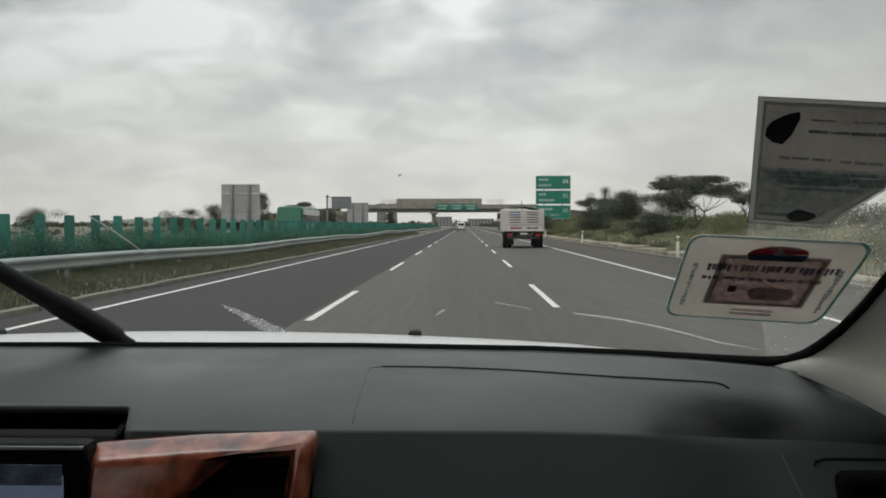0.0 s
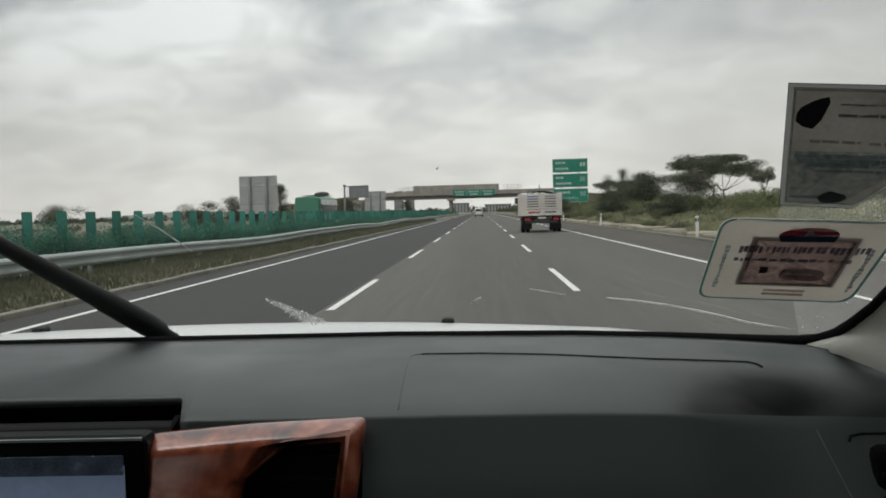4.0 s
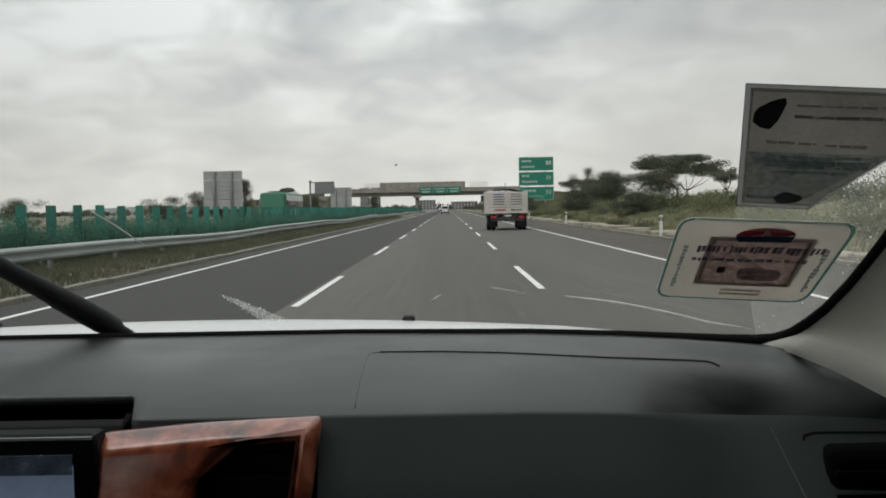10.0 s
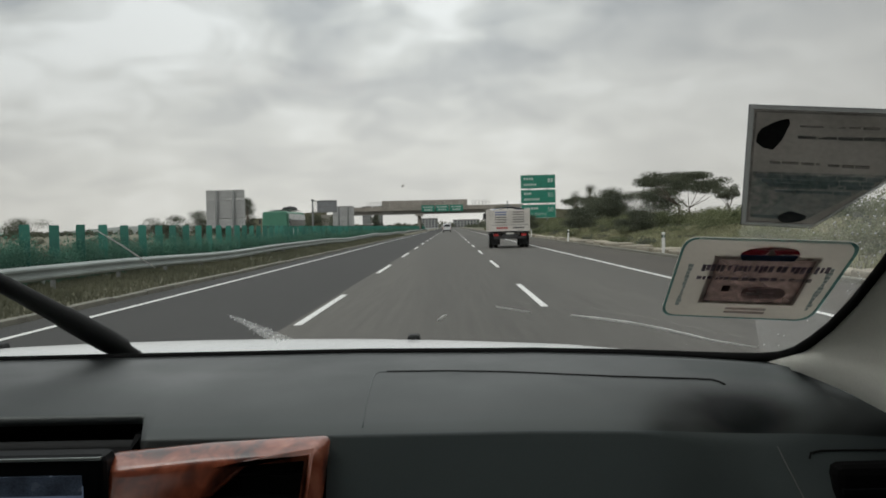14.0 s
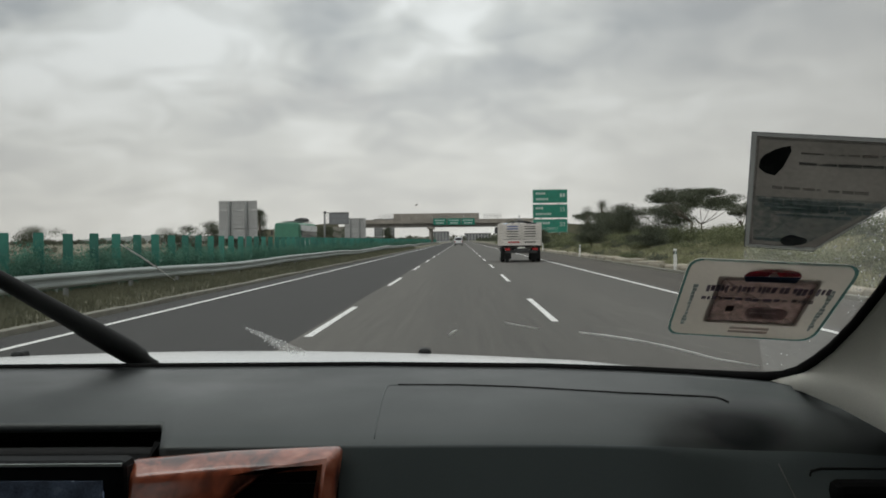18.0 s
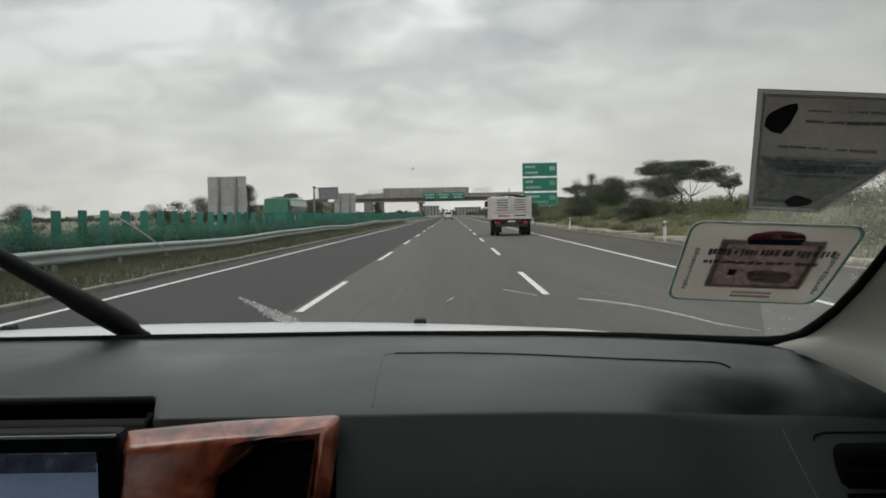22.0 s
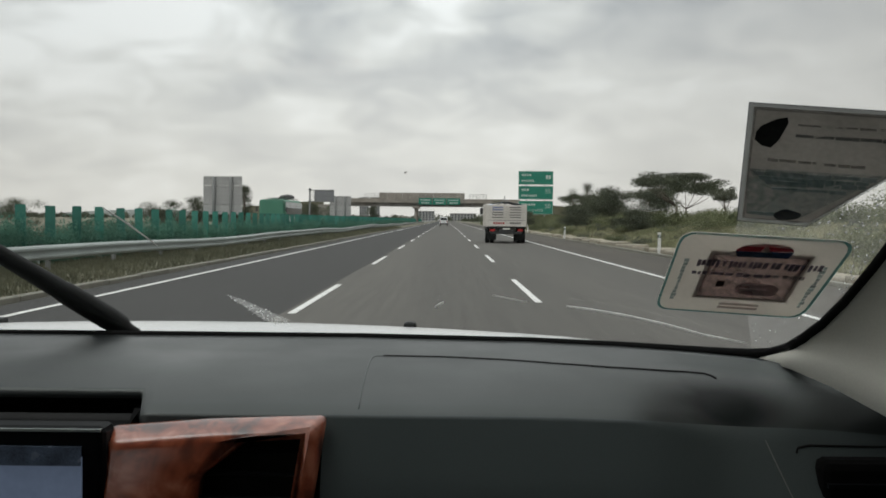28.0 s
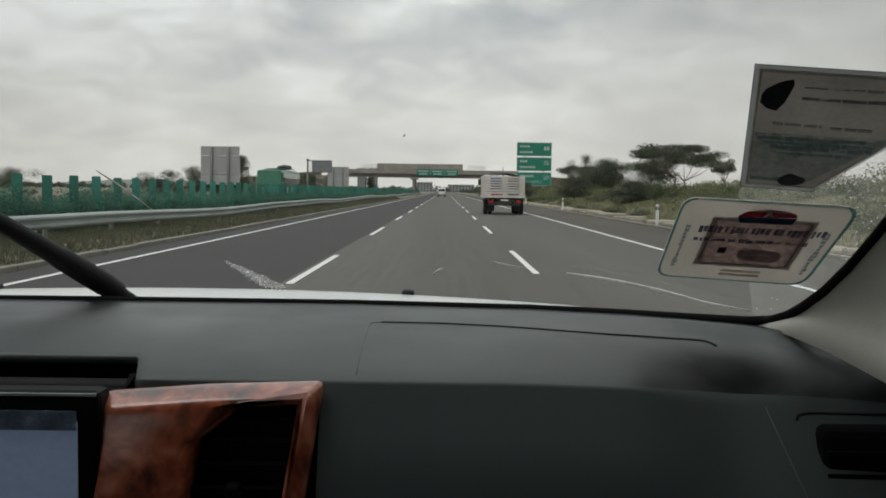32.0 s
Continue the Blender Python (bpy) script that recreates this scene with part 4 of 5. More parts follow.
for sx, s in ((-31.5, -1), (15.5, 1)):
    bm = bmesh.new()
    add_box(bm, (sx + s * 4.0, 0, 2.6), (9.0, 10.5, 6.4))
    part("abutment", bm, M_MASONRY, bridge)
    vs = [(sx + s * 8, -5.2, -0.5), (sx + s * 34, -5.2, -0.5), (sx + s * 34, 5.2, -0.5), (sx + s * 8, 5.2, -0.5), (sx + s * 8, -5.2, 7.0), (sx + s * 34, -5.2, 4.6), (sx + s * 34, 5.2, 4.6), (sx + s * 8, 5.2, 7.0)]
    from_lists("approach_bank", vs, [(0, 1, 5, 4), (1, 2, 6, 5), (2, 3, 7, 6), (3, 0, 4, 7), (4, 5, 6, 7), (3, 2, 1, 0)], M_EARTH, bridge)
for k, x in enumerate((-6.6, -2.2, 2.2)):
    sg = tagged(empty("hung_sign", x, BY - 4.95, 6.05), "green overhead sign with white writing hung on the bridge", "road sign", "signs on the bridge")
    box("sign_panel", (0, 0, 1.0), (4.1, 0.08, 2.0), M_SIGN, sg)
    for hx in (-1.4, 1.4):
        box("bracket", (hx, 0.12, 1.3), (0.1, 0.2, 1.5), M_STEEL_DARK, sg)
    bars(sg, -1.6, 1.4, (0.7, 0.5, 0.8, 0.6), 0.34, 0.16, -0.05, M_SIGN_WHITE)
    bars(sg, -1.2, 0.55, (0.5, 0.35, 0.6, 0.35), 0.5, 0.2, -0.05, M_SIGN_WHITE)


# apartment blocks far off
def block_house(x, y, w, d, floors, bays, label):
    h = floors * 3.1 + 1.2
    top = tagged(empty("apartment_block", x, y, -1.0, 6), label, "building", "far apartment blocks")
    box("wall", (0, 0, h / 2), (w, d, h), M_PLASTER, top)
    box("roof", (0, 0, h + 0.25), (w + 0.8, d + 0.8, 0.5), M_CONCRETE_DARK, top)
    me = None
    for f in range(floors):
        for b in range(bays):
            if me is None:
                ob = box("window", (0, 0, 0), (w / bays * 0.5, 0.12, 1.7), M_WINDOW, top)
                me = ob.data
            else:
                ob = new("window", me)
                ob.parent = top
            ob.location = (-w / 2 + w * (b + 0.5) / bays, -d / 2 - 0.03, 2.4 + 3.1 * f)


block_house(-92, 1050, 10, 14, 8, 4, "pale eight-storey apartment block far beyond the median")
block_house(-80, 1056, 10, 14, 8, 4, "pale eight-storey apartment block far beyond the median")
block_house(22, 1250, 34, 12, 3, 8, "low pale building at the end of the road")
block_house(-30, 1300, 26, 12, 4, 6, "low pale building at the end of the road")

# low hills on the horizon
hill = []
for i in range(81):
    a = -1.0 + 2.0 * i / 80
    r = 3600
    hh = 34 + 26 * math.sin(i * 0.27) + 14 * math.sin(i * 0.71 + 1) + 18 * max(0.0, math.sin(i * 0.11 + 2.2))
    hill.append([(r * math.sin(a) * q, r * math.cos(a) * q, max(-4.0, 0.4 * hh * g)) for q, g in ((0.93, -0.2), (0.97, 0.6), (1.0, 1.0), (1.06, 0.8), (1.12, -0.2))])
tagged(loft("far_hills", hill, M_FAR_HILL), "low hazy hills along the horizon", "hills", kind="structure")


# ---------------------------------------------------------------- vehicles


def wheel(parent, x, y, r, w, rim_material, name="wheel"):
    vs, fs = tube_data([(x - w / 2, y, r), (x - w / 2 + 0.03, y, r), (x + w / 2 - 0.03, y, r), (x + w / 2, y, r)], [r * 0.9, r, r, r * 0.9], 24)
    wh = from_lists("tyre", vs, fs, M_RUBBER, parent, smooth=False)
    v2, f2 = tube_data([(x - w / 2 - 0.008, y, r), (x + w / 2 + 0.008, y, r)], r * 0.55, 18)
    from_lists("rim", v2, f2, rim_material, wh)
    return wh


def stake_truck(x, y):
    t = tagged(empty("cargo_truck", x, y, 0, 0), "cream stake-sided cargo truck with blue stripes, seen from behind", "truck")
    box("chassis", (0, 2.6, 0.72), (0.9, 6.0, 0.2), M_CHASSIS, t)
    box("cargo_floor", (0, 2.0, 0.98), (2.3, 4.6, 0.16), M_CHASSIS, t)
    tail = box("tailgate", (0, -0.32, 1.63), (2.3, 0.06, 1.26), M_TRUCK, t, bevel=0.012)
    box("lower_flap", (0, -0.362, 1.17), (2.26, 0.03, 0.34), M_TRUCK, tail, bevel=0.008)
    box("flap_hinge", (0, -0.366, 1.36), (2.2, 0.03, 0.025), M_STEEL_DARK, tail)
    for sx in (-1.12, 0.0, 1.12):
        box("upright", (sx, -0.37, 1.79), (0.10, 0.05, 0.92), M_TRUCK, tail)
    for k, z in enumerate((2.12, 1.98, 1.82, 1.68, 1.53)):
        for sx in (-0.52, 0.52):
            m = M_TRUCK_BLUE if k < 2 and sx < 0 else M_CHASSIS
            box("slot", (sx, -0.352, z), (0.66, 0.012, 0.07 if m is M_TRUCK_BLUE else 0.045), m, tail)
            box("slat", (sx, -0.362, z - 0.075), (0.84, 0.026, 0.06), M_TRUCK, tail)
    bars(tail, -0.78, 1.19, (0.12, 0.09, 0.13, 0.09, 0.11), 0.10, 0.03, -0.382, M_LAMP_RED)
    bars(tail, 0.20, 1.20, (0.10, 0.12, 0.08, 0.12, 0.10), 0.09, 0.03, -0.382, M_CHASSIS)
    for sx in (-1.15, 1.15):
        side = box("side_wall", (sx, 2.0, 1.63), (0.06, 4.6, 1.26), M_TRUCK, t, bevel=0.012)
        for k in range(7):
            box("stake", (sx * 1.03, -0.2 + 0.73 * k, 1.66), (0.05, 0.09, 1.36), M_TRUCK, side)
        for k in range(6):
            for z in (2.10, 1.92, 1.74, 1.56):
                box("slot", (sx * 1.028, 0.165 + 0.73 * k, z), (0.012, 0.46, 0.05), M_CHASSIS, side)
    bm = bmesh.new()
    bmesh.ops.create_grid(bm, x_segments=14, y_segments=20, size=1.0)
    for v in bm.verts:
        v.co = Vector((v.co.x * 1.1, 2.0 + v.co.y * 2.2, 2.22 + 0.22 * (1 - v.co.x ** 2) + 0.05 * noise.noise((v.co.x * 3, v.co.y * 4, 1))))
    part("tarpaulin", bm, M_TARP, t, "faded blue tarpaulin over the load", True)
    tube("rack_pole", [(-0.55, 0.2, 2.24), (-0.08, 0.2, 2.60), (0.50, 0.2, 2.24)], 0.032, M_STEEL_DARK, t)
    tube("mast", [(-0.08, 0.2, 2.2), (-0.08, 0.2, 2.82)], 0.03, M_STEEL_DARK, t)
    cab = box("cab", (0, 5.2, 1.55), (2.05, 1.55, 1.75), M_TRUCK, t, bevel=0.12)
    box("cab_window", (0, 4.41, 1.95), (1.5, 0.03, 0.5), M_WINDOW, cab)
    for sx in (-1.04, 1.04):
        box("door_window", (sx, 5.3, 1.95), (0.03, 0.8, 0.55), M_WINDOW, cab)
        mr = box("mirror", (sx * 1.2, 5.85, 1.95), (0.2, 0.06, 0.4), M_CHASSIS, cab)
        tube("mirror_arm", [(sx, 5.85, 2.15), (sx * 1.2, 5.85, 2.15)], 0.015, M_CHASSIS, mr)
    box("rear_bumper", (0, -0.3, 0.62), (1.9, 0.09, 0.14), M_CHASSIS, t)
    for sx in (-0.82, 0.82):
        box("tail_lamp", (sx, -0.36, 0.78), (0.3, 0.05, 0.13), M_LAMP_RED, t)
        box("mud_flap", (sx, 0.05, 0.45), (0.5, 0.02, 0.5), M_RUBBER, t)
    box("number_plate", (0, -0.37, 0.84), (0.44, 0.02, 0.14), M_PLATE, t)
    for sx in (-0.93, 0.93):
        wheel(t, sx - 0.14, 0.85, 0.46, 0.24, M_STEEL_DARK)
        wheel(t, sx + 0.14, 0.85, 0.46, 0.24, M_STEEL_DARK)
        wheel(t, sx, 4.9, 0.46, 0.24, M_STEEL_DARK)
    return t


stake_truck(3.55, 56)


def minibus(x, y):
    t = tagged(empty("minibus", x, y, 0, 0), "white minibus driving away in the middle lane", "minibus")
    body = box("body", (0, 2.3, 1.2), (1.7, 4.7, 1.55), M_BUS, t, bevel=0.18)
    box("rear_window", (0, -0.04, 1.52), (1.3, 0.05, 0.5), M_WINDOW, body)
    for sx in (-0.84, 0.84):
        for k in range(3):
            box("side_window", (sx, 0.8 + 1.25 * k, 1.52), (0.04, 1.05, 0.48), M_WINDOW, body)
        box("tail_lamp", (sx * 0.9, -0.04, 0.95), (0.14, 0.06, 0.35), M_LAMP_RED, body)
        wheel(t, sx * 0.9, 0.9, 0.33, 0.2, M_STEEL_DARK)
        wheel(t, sx * 0.9, 3.7, 0.33, 0.2, M_STEEL_DARK)
    box("bumper", (0, -0.06, 0.5), (1.62, 0.14, 0.22), M_CHASSIS, t)
    box("number_plate", (0, -0.06, 0.85), (0.4, 0.05, 0.12), M_PLATE, t)


minibus(-0.6, 205)


def coach(x, y):
    t = tagged(empty("bus", x, y, 0, 180), "green and white coach with a roof rack on the opposite carriageway", "bus")
    rows = []
    # the section of the body, swept from tail to rounded nose
    for yy, k, lean in ((0.0, 0.93, 0.0), (0.12, 0.99, 0.0), (0.4, 1.0, 0.0), (9.6, 1.0, 0.0), (10.0, 0.985, 0.05), (10.25, 0.93, 0.16)):
        sec = [(-1.22, 0.42), (-1.25, 0.9), (-1.25, 2.5), (-1.20, 2.95), (-1.05, 3.12), (0.0, 3.2), (1.05, 3.12), (1.20, 2.95), (1.25, 2.5), (1.25, 0.9), (1.22, 0.42), (-1.22, 0.42)]
        rows.append([(px * k, yy - lean * max(0.0, pz - 1.2), pz if pz < 1 else 1 + (pz - 1) * (0.5 + 0.5 * k)) for px, pz in sec])
    body = loft("body", rows, M_TRUCK_GREEN, t, smooth=False)
    for yy in (0.0, 10.2):
        box("end_panel", (0, yy + (0.03 if yy < 1 else -0.03), 1.75), (2.22, 0.08, 2.6), M_TRUCK_GREEN, body, bevel=0.03)
    for sx in (-1.255, 1.255):
        box("pale_band", (sx, 4.9, 2.62), (0.03, 9.6, 0.56), M_BUS, body, "white band over the windows")
        for k in range(8):
            box("side_window", (sx * 1.004, 0.85 + 1.13 * k, 2.0), (0.03, 1.02, 0.72), M_WINDOW, body)
        for k in range(7):
            box("stripe", (sx * 1.002, 1.2 + 1.25 * k, 1.15), (0.012, 0.25, 0.7), M_BUS, body, turn=(14, 0, 0))
        box("mirror", (sx * 1.12, 10.2, 2.2), (0.16, 0.1, 0.42), M_CHASSIS, body)
        box("headlamp", (sx * 0.70, 10.24, 0.95), (0.34, 0.06, 0.2), M_BUS, body)
        for wy in (2.1, 7.9):
            wheel(t, sx * 0.86, wy, 0.5, 0.3, M_STEEL_DARK)
    box("windscreen", (0, 10.13, 2.05), (2.05, 0.06, 0.95), M_WINDOW, body, turn=(9, 0, 0))
    box("header_board", (0, 10.02, 2.78), (1.9, 0.06, 0.32), M_BUS, body)
    box("grille", (0, 10.22, 0.98), (0.9, 0.05, 0.24), M_CHASSIS, body)
    box("bumper", (0, 10.2, 0.52), (2.4, 0.2, 0.3), M_BUS, t, bevel=0.04)
    tube("roof_rail", [(-0.95, 1.0, 3.32), (-0.95, 7.4, 3.32)], 0.025, M_STEEL_DARK, t, seg=6)
    tube("roof_rail", [(0.95, 1.0, 3.32), (0.95, 7.4, 3.32)], 0.025, M_STEEL_DARK, t, seg=6)
    for k in range(9):
        tube("cross_bar", [(-0.95, 1.0 + 0.8 * k, 3.32), (0.95, 1.0 + 0.8 * k, 3.32)], 0.018, M_STEEL_DARK, t, seg=6)
    for sx in (-0.95, 0.95):
        for k in range(5):
            tube("rail_foot", [(sx, 1.2 + 1.5 * k, 3.05), (sx, 1.2 + 1.5 * k, 3.32)], 0.018, M_STEEL_DARK, t, seg=6)
    bm = bmesh.new()
    bmesh.ops.create_icosphere(bm, subdivisions=3, radius=1.0)
    for v in bm.verts:
        v.co = Vector((v.co.x * 0.75, 2.0 + v.co.y * 0.95, 3.5 + v.co.z * 0.26)) + 0.08 * noise.noise_vector(v.co * 2.3)
    part("roof_load", bm, M_CHASSIS, t, "dark covered bundle tied on the roof", True)


coach(-16.3, 98)

# ---------------------------------------------------------------- the car that carries the view
CX = -0.36          # middle of the car
TILT = 1.376        # the glass leans back by this much for each metre of height
BASE_Z = 1.228


def base_y(x):
    return 1.115 - 0.15 * (abs(x - CX) / 0.703) ** 4


def on_glass(x, z, lift=0.0):
    """A point of the windscreen, lifted off it towards the cabin."""
    y = base_y(x) - TILT * (z - BASE_Z)
    k = lift / math.hypot(1, TILT)
    return Vector((x, y - k, z - TILT * k))


car = tagged(empty("car", CX, 0, 0), "white car with grey dashboard and reddish wood-look trim", "car")


def at_car(ob):
    """Meshes are written in world metres: undo the place of the car."""
    ob.matrix_parent_inverse = Matrix.Translation((-CX, 0, 0))
    return ob


# glass, with its black edge and rubber seal
gx_ = [CX + 0.735 * math.sin(math.pi / 2 * k / 14) for k in range(-14, 15)]
glass = at_car(loft("windscreen", [[tuple(on_glass(x, 1.205 + 0.0445 * k)) for k in range(11)] for x in gx_], M_GLASS, car, thick=0.005))
glass.visible_shadow = False
EDGE_PTS = [(CX, 1.2258), (-0.10, 1.2258), (0.10, 1.2260), (0.2, 1.2262), (0.26, 1.2268), (0.30, 1.2282), (0.322, 1.2300), (0.336, 1.2335), (0.346, 1.241), (0.353, 1.254), (0.359, 1.270), (0.364, 1.296), (0.367, 1.33), (0.369, 1.38), (0.370, 1.46), (0.368, 1.55), (0.362, 1.645)]
right_edge = [on_glass(x, z, 0.004) for x, z in EDGE_PTS]
left_edge = [Vector((2 * CX - p.x, p.y, p.z)) for p in right_edge[::-1]]
at_car(tube("windscreen_seal", left_edge[:-1] + right_edge, 0.0052, M_FRIT, car, "black rubber and ceramic edge of the windscreen", seg=8))

# pillars and cabin shell
SWEEP = ((-0.002, 0.004, -0.004), (0.006, -0.014, 0.002), (0.020, -0.050, 0.004), (0.040, -0.105, 0.0), (0.058, -0.19, -0.008), (0.088, -0.30, -0.02))
FOOT_Z = (1.217, 1.2185, 1.2190, 1.2105, 1.1970, 1.175)
for s in (1, -1):
    p = right_edge[6]
    rows = [[(p.x + dx, p.y + dy, z) for (dx, dy, dz), z in zip(SWEEP, FOOT_Z)]]
    for i, p in enumerate(right_edge[7:]):
        rows.append([(p.x + dx * (1 + 0.02 * i), p.y + dy, p.z + dz) for dx, dy, dz in SWEEP])
    if s == -1:
        rows = [[(2 * CX - a, b, c) for a, b, c in r] for r in rows]
    at_car(loft("pillar_trim", rows, M_PILLAR, car, "pale grey-beige windscreen pillar trim", thick=0.004))
box_parts = [("roof_lining", (CX, -0.90, 1.675), (1.46, 2.80, 0.05), M_LINER), ("roof_panel", (CX, -0.875, 1.728), (1.5, 2.88, 0.03), M_WHITE_PAINT),
             ("rear_wall", (CX, -2.30, 1.12), (1.5, 0.05, 1.18), M_CABIN), ("floor_pan", (CX, -0.75, 0.42), (1.56, 3.15, 0.06), M_CABIN)]
for nm, c, sz, m in box_parts:
    at_car(box(nm, c, sz, m, car))
for s in (1, -1):
    sx = CX + s * 0.80
    at_car(box("door_panel", (sx, -0.72, 0.845), (0.06, 3.1, 0.79), M_CABIN, car))
    at_car(box("outer_door", (sx + s * 0.045, -0.72, 0.81), (0.025, 3.1, 0.82), M_WHITE_PAINT, car))
    at_car(box("window_rail", (sx - s * 0.03, -0.95, 1.655), (0.06, 2.7, 0.06), M_CABIN, car))
    # unseen panes; the dark one is added to cut light on the dash
    at_car(box("side_window", (sx - s * 0.01, -0.95, 1.43), (0.004, 2.62, 0.40), M_DIMMING_PANE if s == 1 else M_GLASS, car, "unseen dark pane added to dim light from the right" if s == 1 else "clear side window"))
    for py in (-0.62, -1.5, -2.26):
        at_car(box("door_pillar", (sx - s * 0.015, py, 1.40), (0.06, 0.09, 0.54), M_CABIN, car))

# bonnet, cowl, front and wheels
rows = []
for k in range(25):
    x = CX + 0.80 * (k - 12) / 12
    d = abs(x - CX)
    row = []
    for y in (1.19, 1.26, 1.33, 1.40, 1.48, 1.58, 1.72, 1.90, 2.05, 2.13, 2.16):
        z = 1.2045 - 0.043 * d * d - 0.05 * max(0.0, d - 0.55) - 0.006 * ((1.38 - y) / 0.2) ** 2 * (1 if y < 1.38 else 0)
        z -= 0.118 * max(0.0, y - 1.38) + 0.05 * max(0.0, y - 1.38) ** 2 + 0.9 * max(0.0, y - 2.05)
        row.append((x, y - 0.10 * (d / 0.8) ** 2, z))
    rows.append(row)
at_car(loft("bonnet", rows, M_WHITE_PAINT, car, "white painted bonnet", thick=0.012))
at_car(loft("cowl", [[(x, base_y(x) + 0.005, 1.2165), (x, base_y(x) + 0.05, 1.196), (x, 1.21, 1.178)] for x in gx_], M_BLACK, car, "black plastic cowl under the windscreen", thick=0.006))
for nx_ in (-0.051, 2 * CX + 0.051):
    bm = bmesh.new()
    add_box(bm, (nx_, 1.41, 1.2000), (0.019, 0.030, 0.019), bevel=0.005)
    at_car(part("washer_nozzle", bm, M_BLACK, car, "small black washer nozzle"))
at_car(box("front_panel", (CX, 2.10, 0.72), (1.52, 0.10, 0.72), M_WHITE_PAINT, car, bevel=0.03))
at_car(box("bumper", (CX, 2.17, 0.48), (1.58, 0.16, 0.30), M_WHITE_PAINT, car, bevel=0.05))
for s in (1, -1):
    at_car(box("wing", (CX + s * 0.79, 1.45, 0.72), (0.05, 1.30, 0.46), M_WHITE_PAINT, car, bevel=0.02))
    for wy in (1.45, -1.55):
        at_car(wheel(car, CX + s * 0.72, wy, 0.36, 0.22, M_RAIL))

# ---- dashboard
TOP = [(0.0, 1.2213), (-0.03, 1.2206)]
REST = [(0.985, 1.2195), (0.95, 1.2176), (0.91, 1.2128), (0.875, 1.2062), (0.845, 1.1976), (0.828, 1.1910)]
FRONT = [(0.8270, 1.1902), (0.8262, 1.1885), (0.8240, 1.179), (0.806, 1.145), (0.795, 1.11), (0.785, 1.05), (0.785, 0.95), (0.82, 0.80), (0.95, 0.62)]


# towards the door the edge between top and front turns into a wide soft roll
ROLL = [(0.985, 1.2195), (0.950, 1.2150), (0.920, 1.2085), (0.895, 1.2005), (0.876, 1.1915), (0.862, 1.1817)]
ROLL_FRONT = [(0.855, 1.1720), (0.849, 1.1600), (0.840, 1.1430), (0.826, 1.1190), (0.812, 1.0930)] + FRONT[5:]


def rolled(x, sharp, soft):
    k = float(smooth_step(0.165, 0.28, x))
    return [(a[0] + (b[0] - a[0]) * k, a[1] + (b[1] - a[1]) * k) for a, b in zip(sharp, soft)]


def droop(x):
    return -0.0025 - 0.005 * float(smooth_step(0.05, 0.30, x)) - 0.35 * max(0.0, x - 0.30) ** 2


def squeeze_at(x):
    """Towards the door the glass comes nearer and the top of the dashboard grows narrower."""
    return min(1.0, max(0.12, (base_y(x) - 0.045 - 0.852) / (0.985 - 0.852)))


def row_at(x, pts):
    b = base_y(x)
    out = [(x, b + 0.03 + 0 * i, 1.214) for i in range(1)] + [(x, b + dy, z) for dy, z in TOP]
    squeeze = squeeze_at(x)
    for y, z in pts:
        out.append((x, 0.852 + (y - 0.852) * squeeze if y > 0.852 else y, z + droop(x)))
    return out


OVER_RECESS = REST[:3] + [(0.8700, 1.2050), (0.8665, 1.2035), (0.8660, 1.2010)]
left_x = [*np.linspace(-1.10, -0.285, 26), -0.279, -0.2755, -0.2655, -0.259, *np.linspace(-0.24, -0.104, 8)]
UNDER_LIP = [(0.8662, 1.2000), (0.8664, 1.1990), (0.8666, 1.1980)]
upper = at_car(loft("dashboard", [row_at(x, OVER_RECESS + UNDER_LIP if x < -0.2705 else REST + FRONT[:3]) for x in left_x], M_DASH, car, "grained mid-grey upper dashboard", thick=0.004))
upper.modifiers["thickness"].use_rim = False
right_x = np.linspace(-0.104, 0.47, 46)
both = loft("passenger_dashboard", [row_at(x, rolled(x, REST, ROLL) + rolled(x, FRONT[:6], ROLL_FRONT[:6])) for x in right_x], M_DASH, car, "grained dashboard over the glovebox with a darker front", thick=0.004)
both.data.materials.append(M_DASH_LOW)
span = 3 + len(REST) + 6 - 1
for k, f in enumerate(both.data.polygons):
    if k % span >= 2 + len(REST):
        f.material_index = 1
at_car(both)
both.modifiers["thickness"].use_rim = False
at_car(loft("glovebox", [[(x, y, z + droop(x)) for y, z in FRONT[5:]] for x in right_x[::5]], M_DASH_LOW, car, "dark grey glovebox front", thick=0.004))
at_car(loft("console_fascia", [[(x, y + 0.022, z - 0.004) for y, z in FRONT[1:]] for x in np.linspace(-1.10, -0.098, 20)], M_BLACK, car, thick=0.004))


def dash_z(x, y):
    """Height of the upper dashboard."""
    prof = rolled(x, REST, ROLL)[::-1] + [(1.2, 1.2225)]
    y = 0.852 + (y - 0.852) / squeeze_at(x) if y > 0.852 else y
    for (y0, z0), (y1, z1) in zip(prof, prof[1:]):
        if y0 <= y <= y1:
            return z0 + (z1 - z0) * (y - y0) / (y1 - y0) + droop(x)
    return 1.192 + droop(x)


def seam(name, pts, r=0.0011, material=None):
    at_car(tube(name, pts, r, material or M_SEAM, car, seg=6))


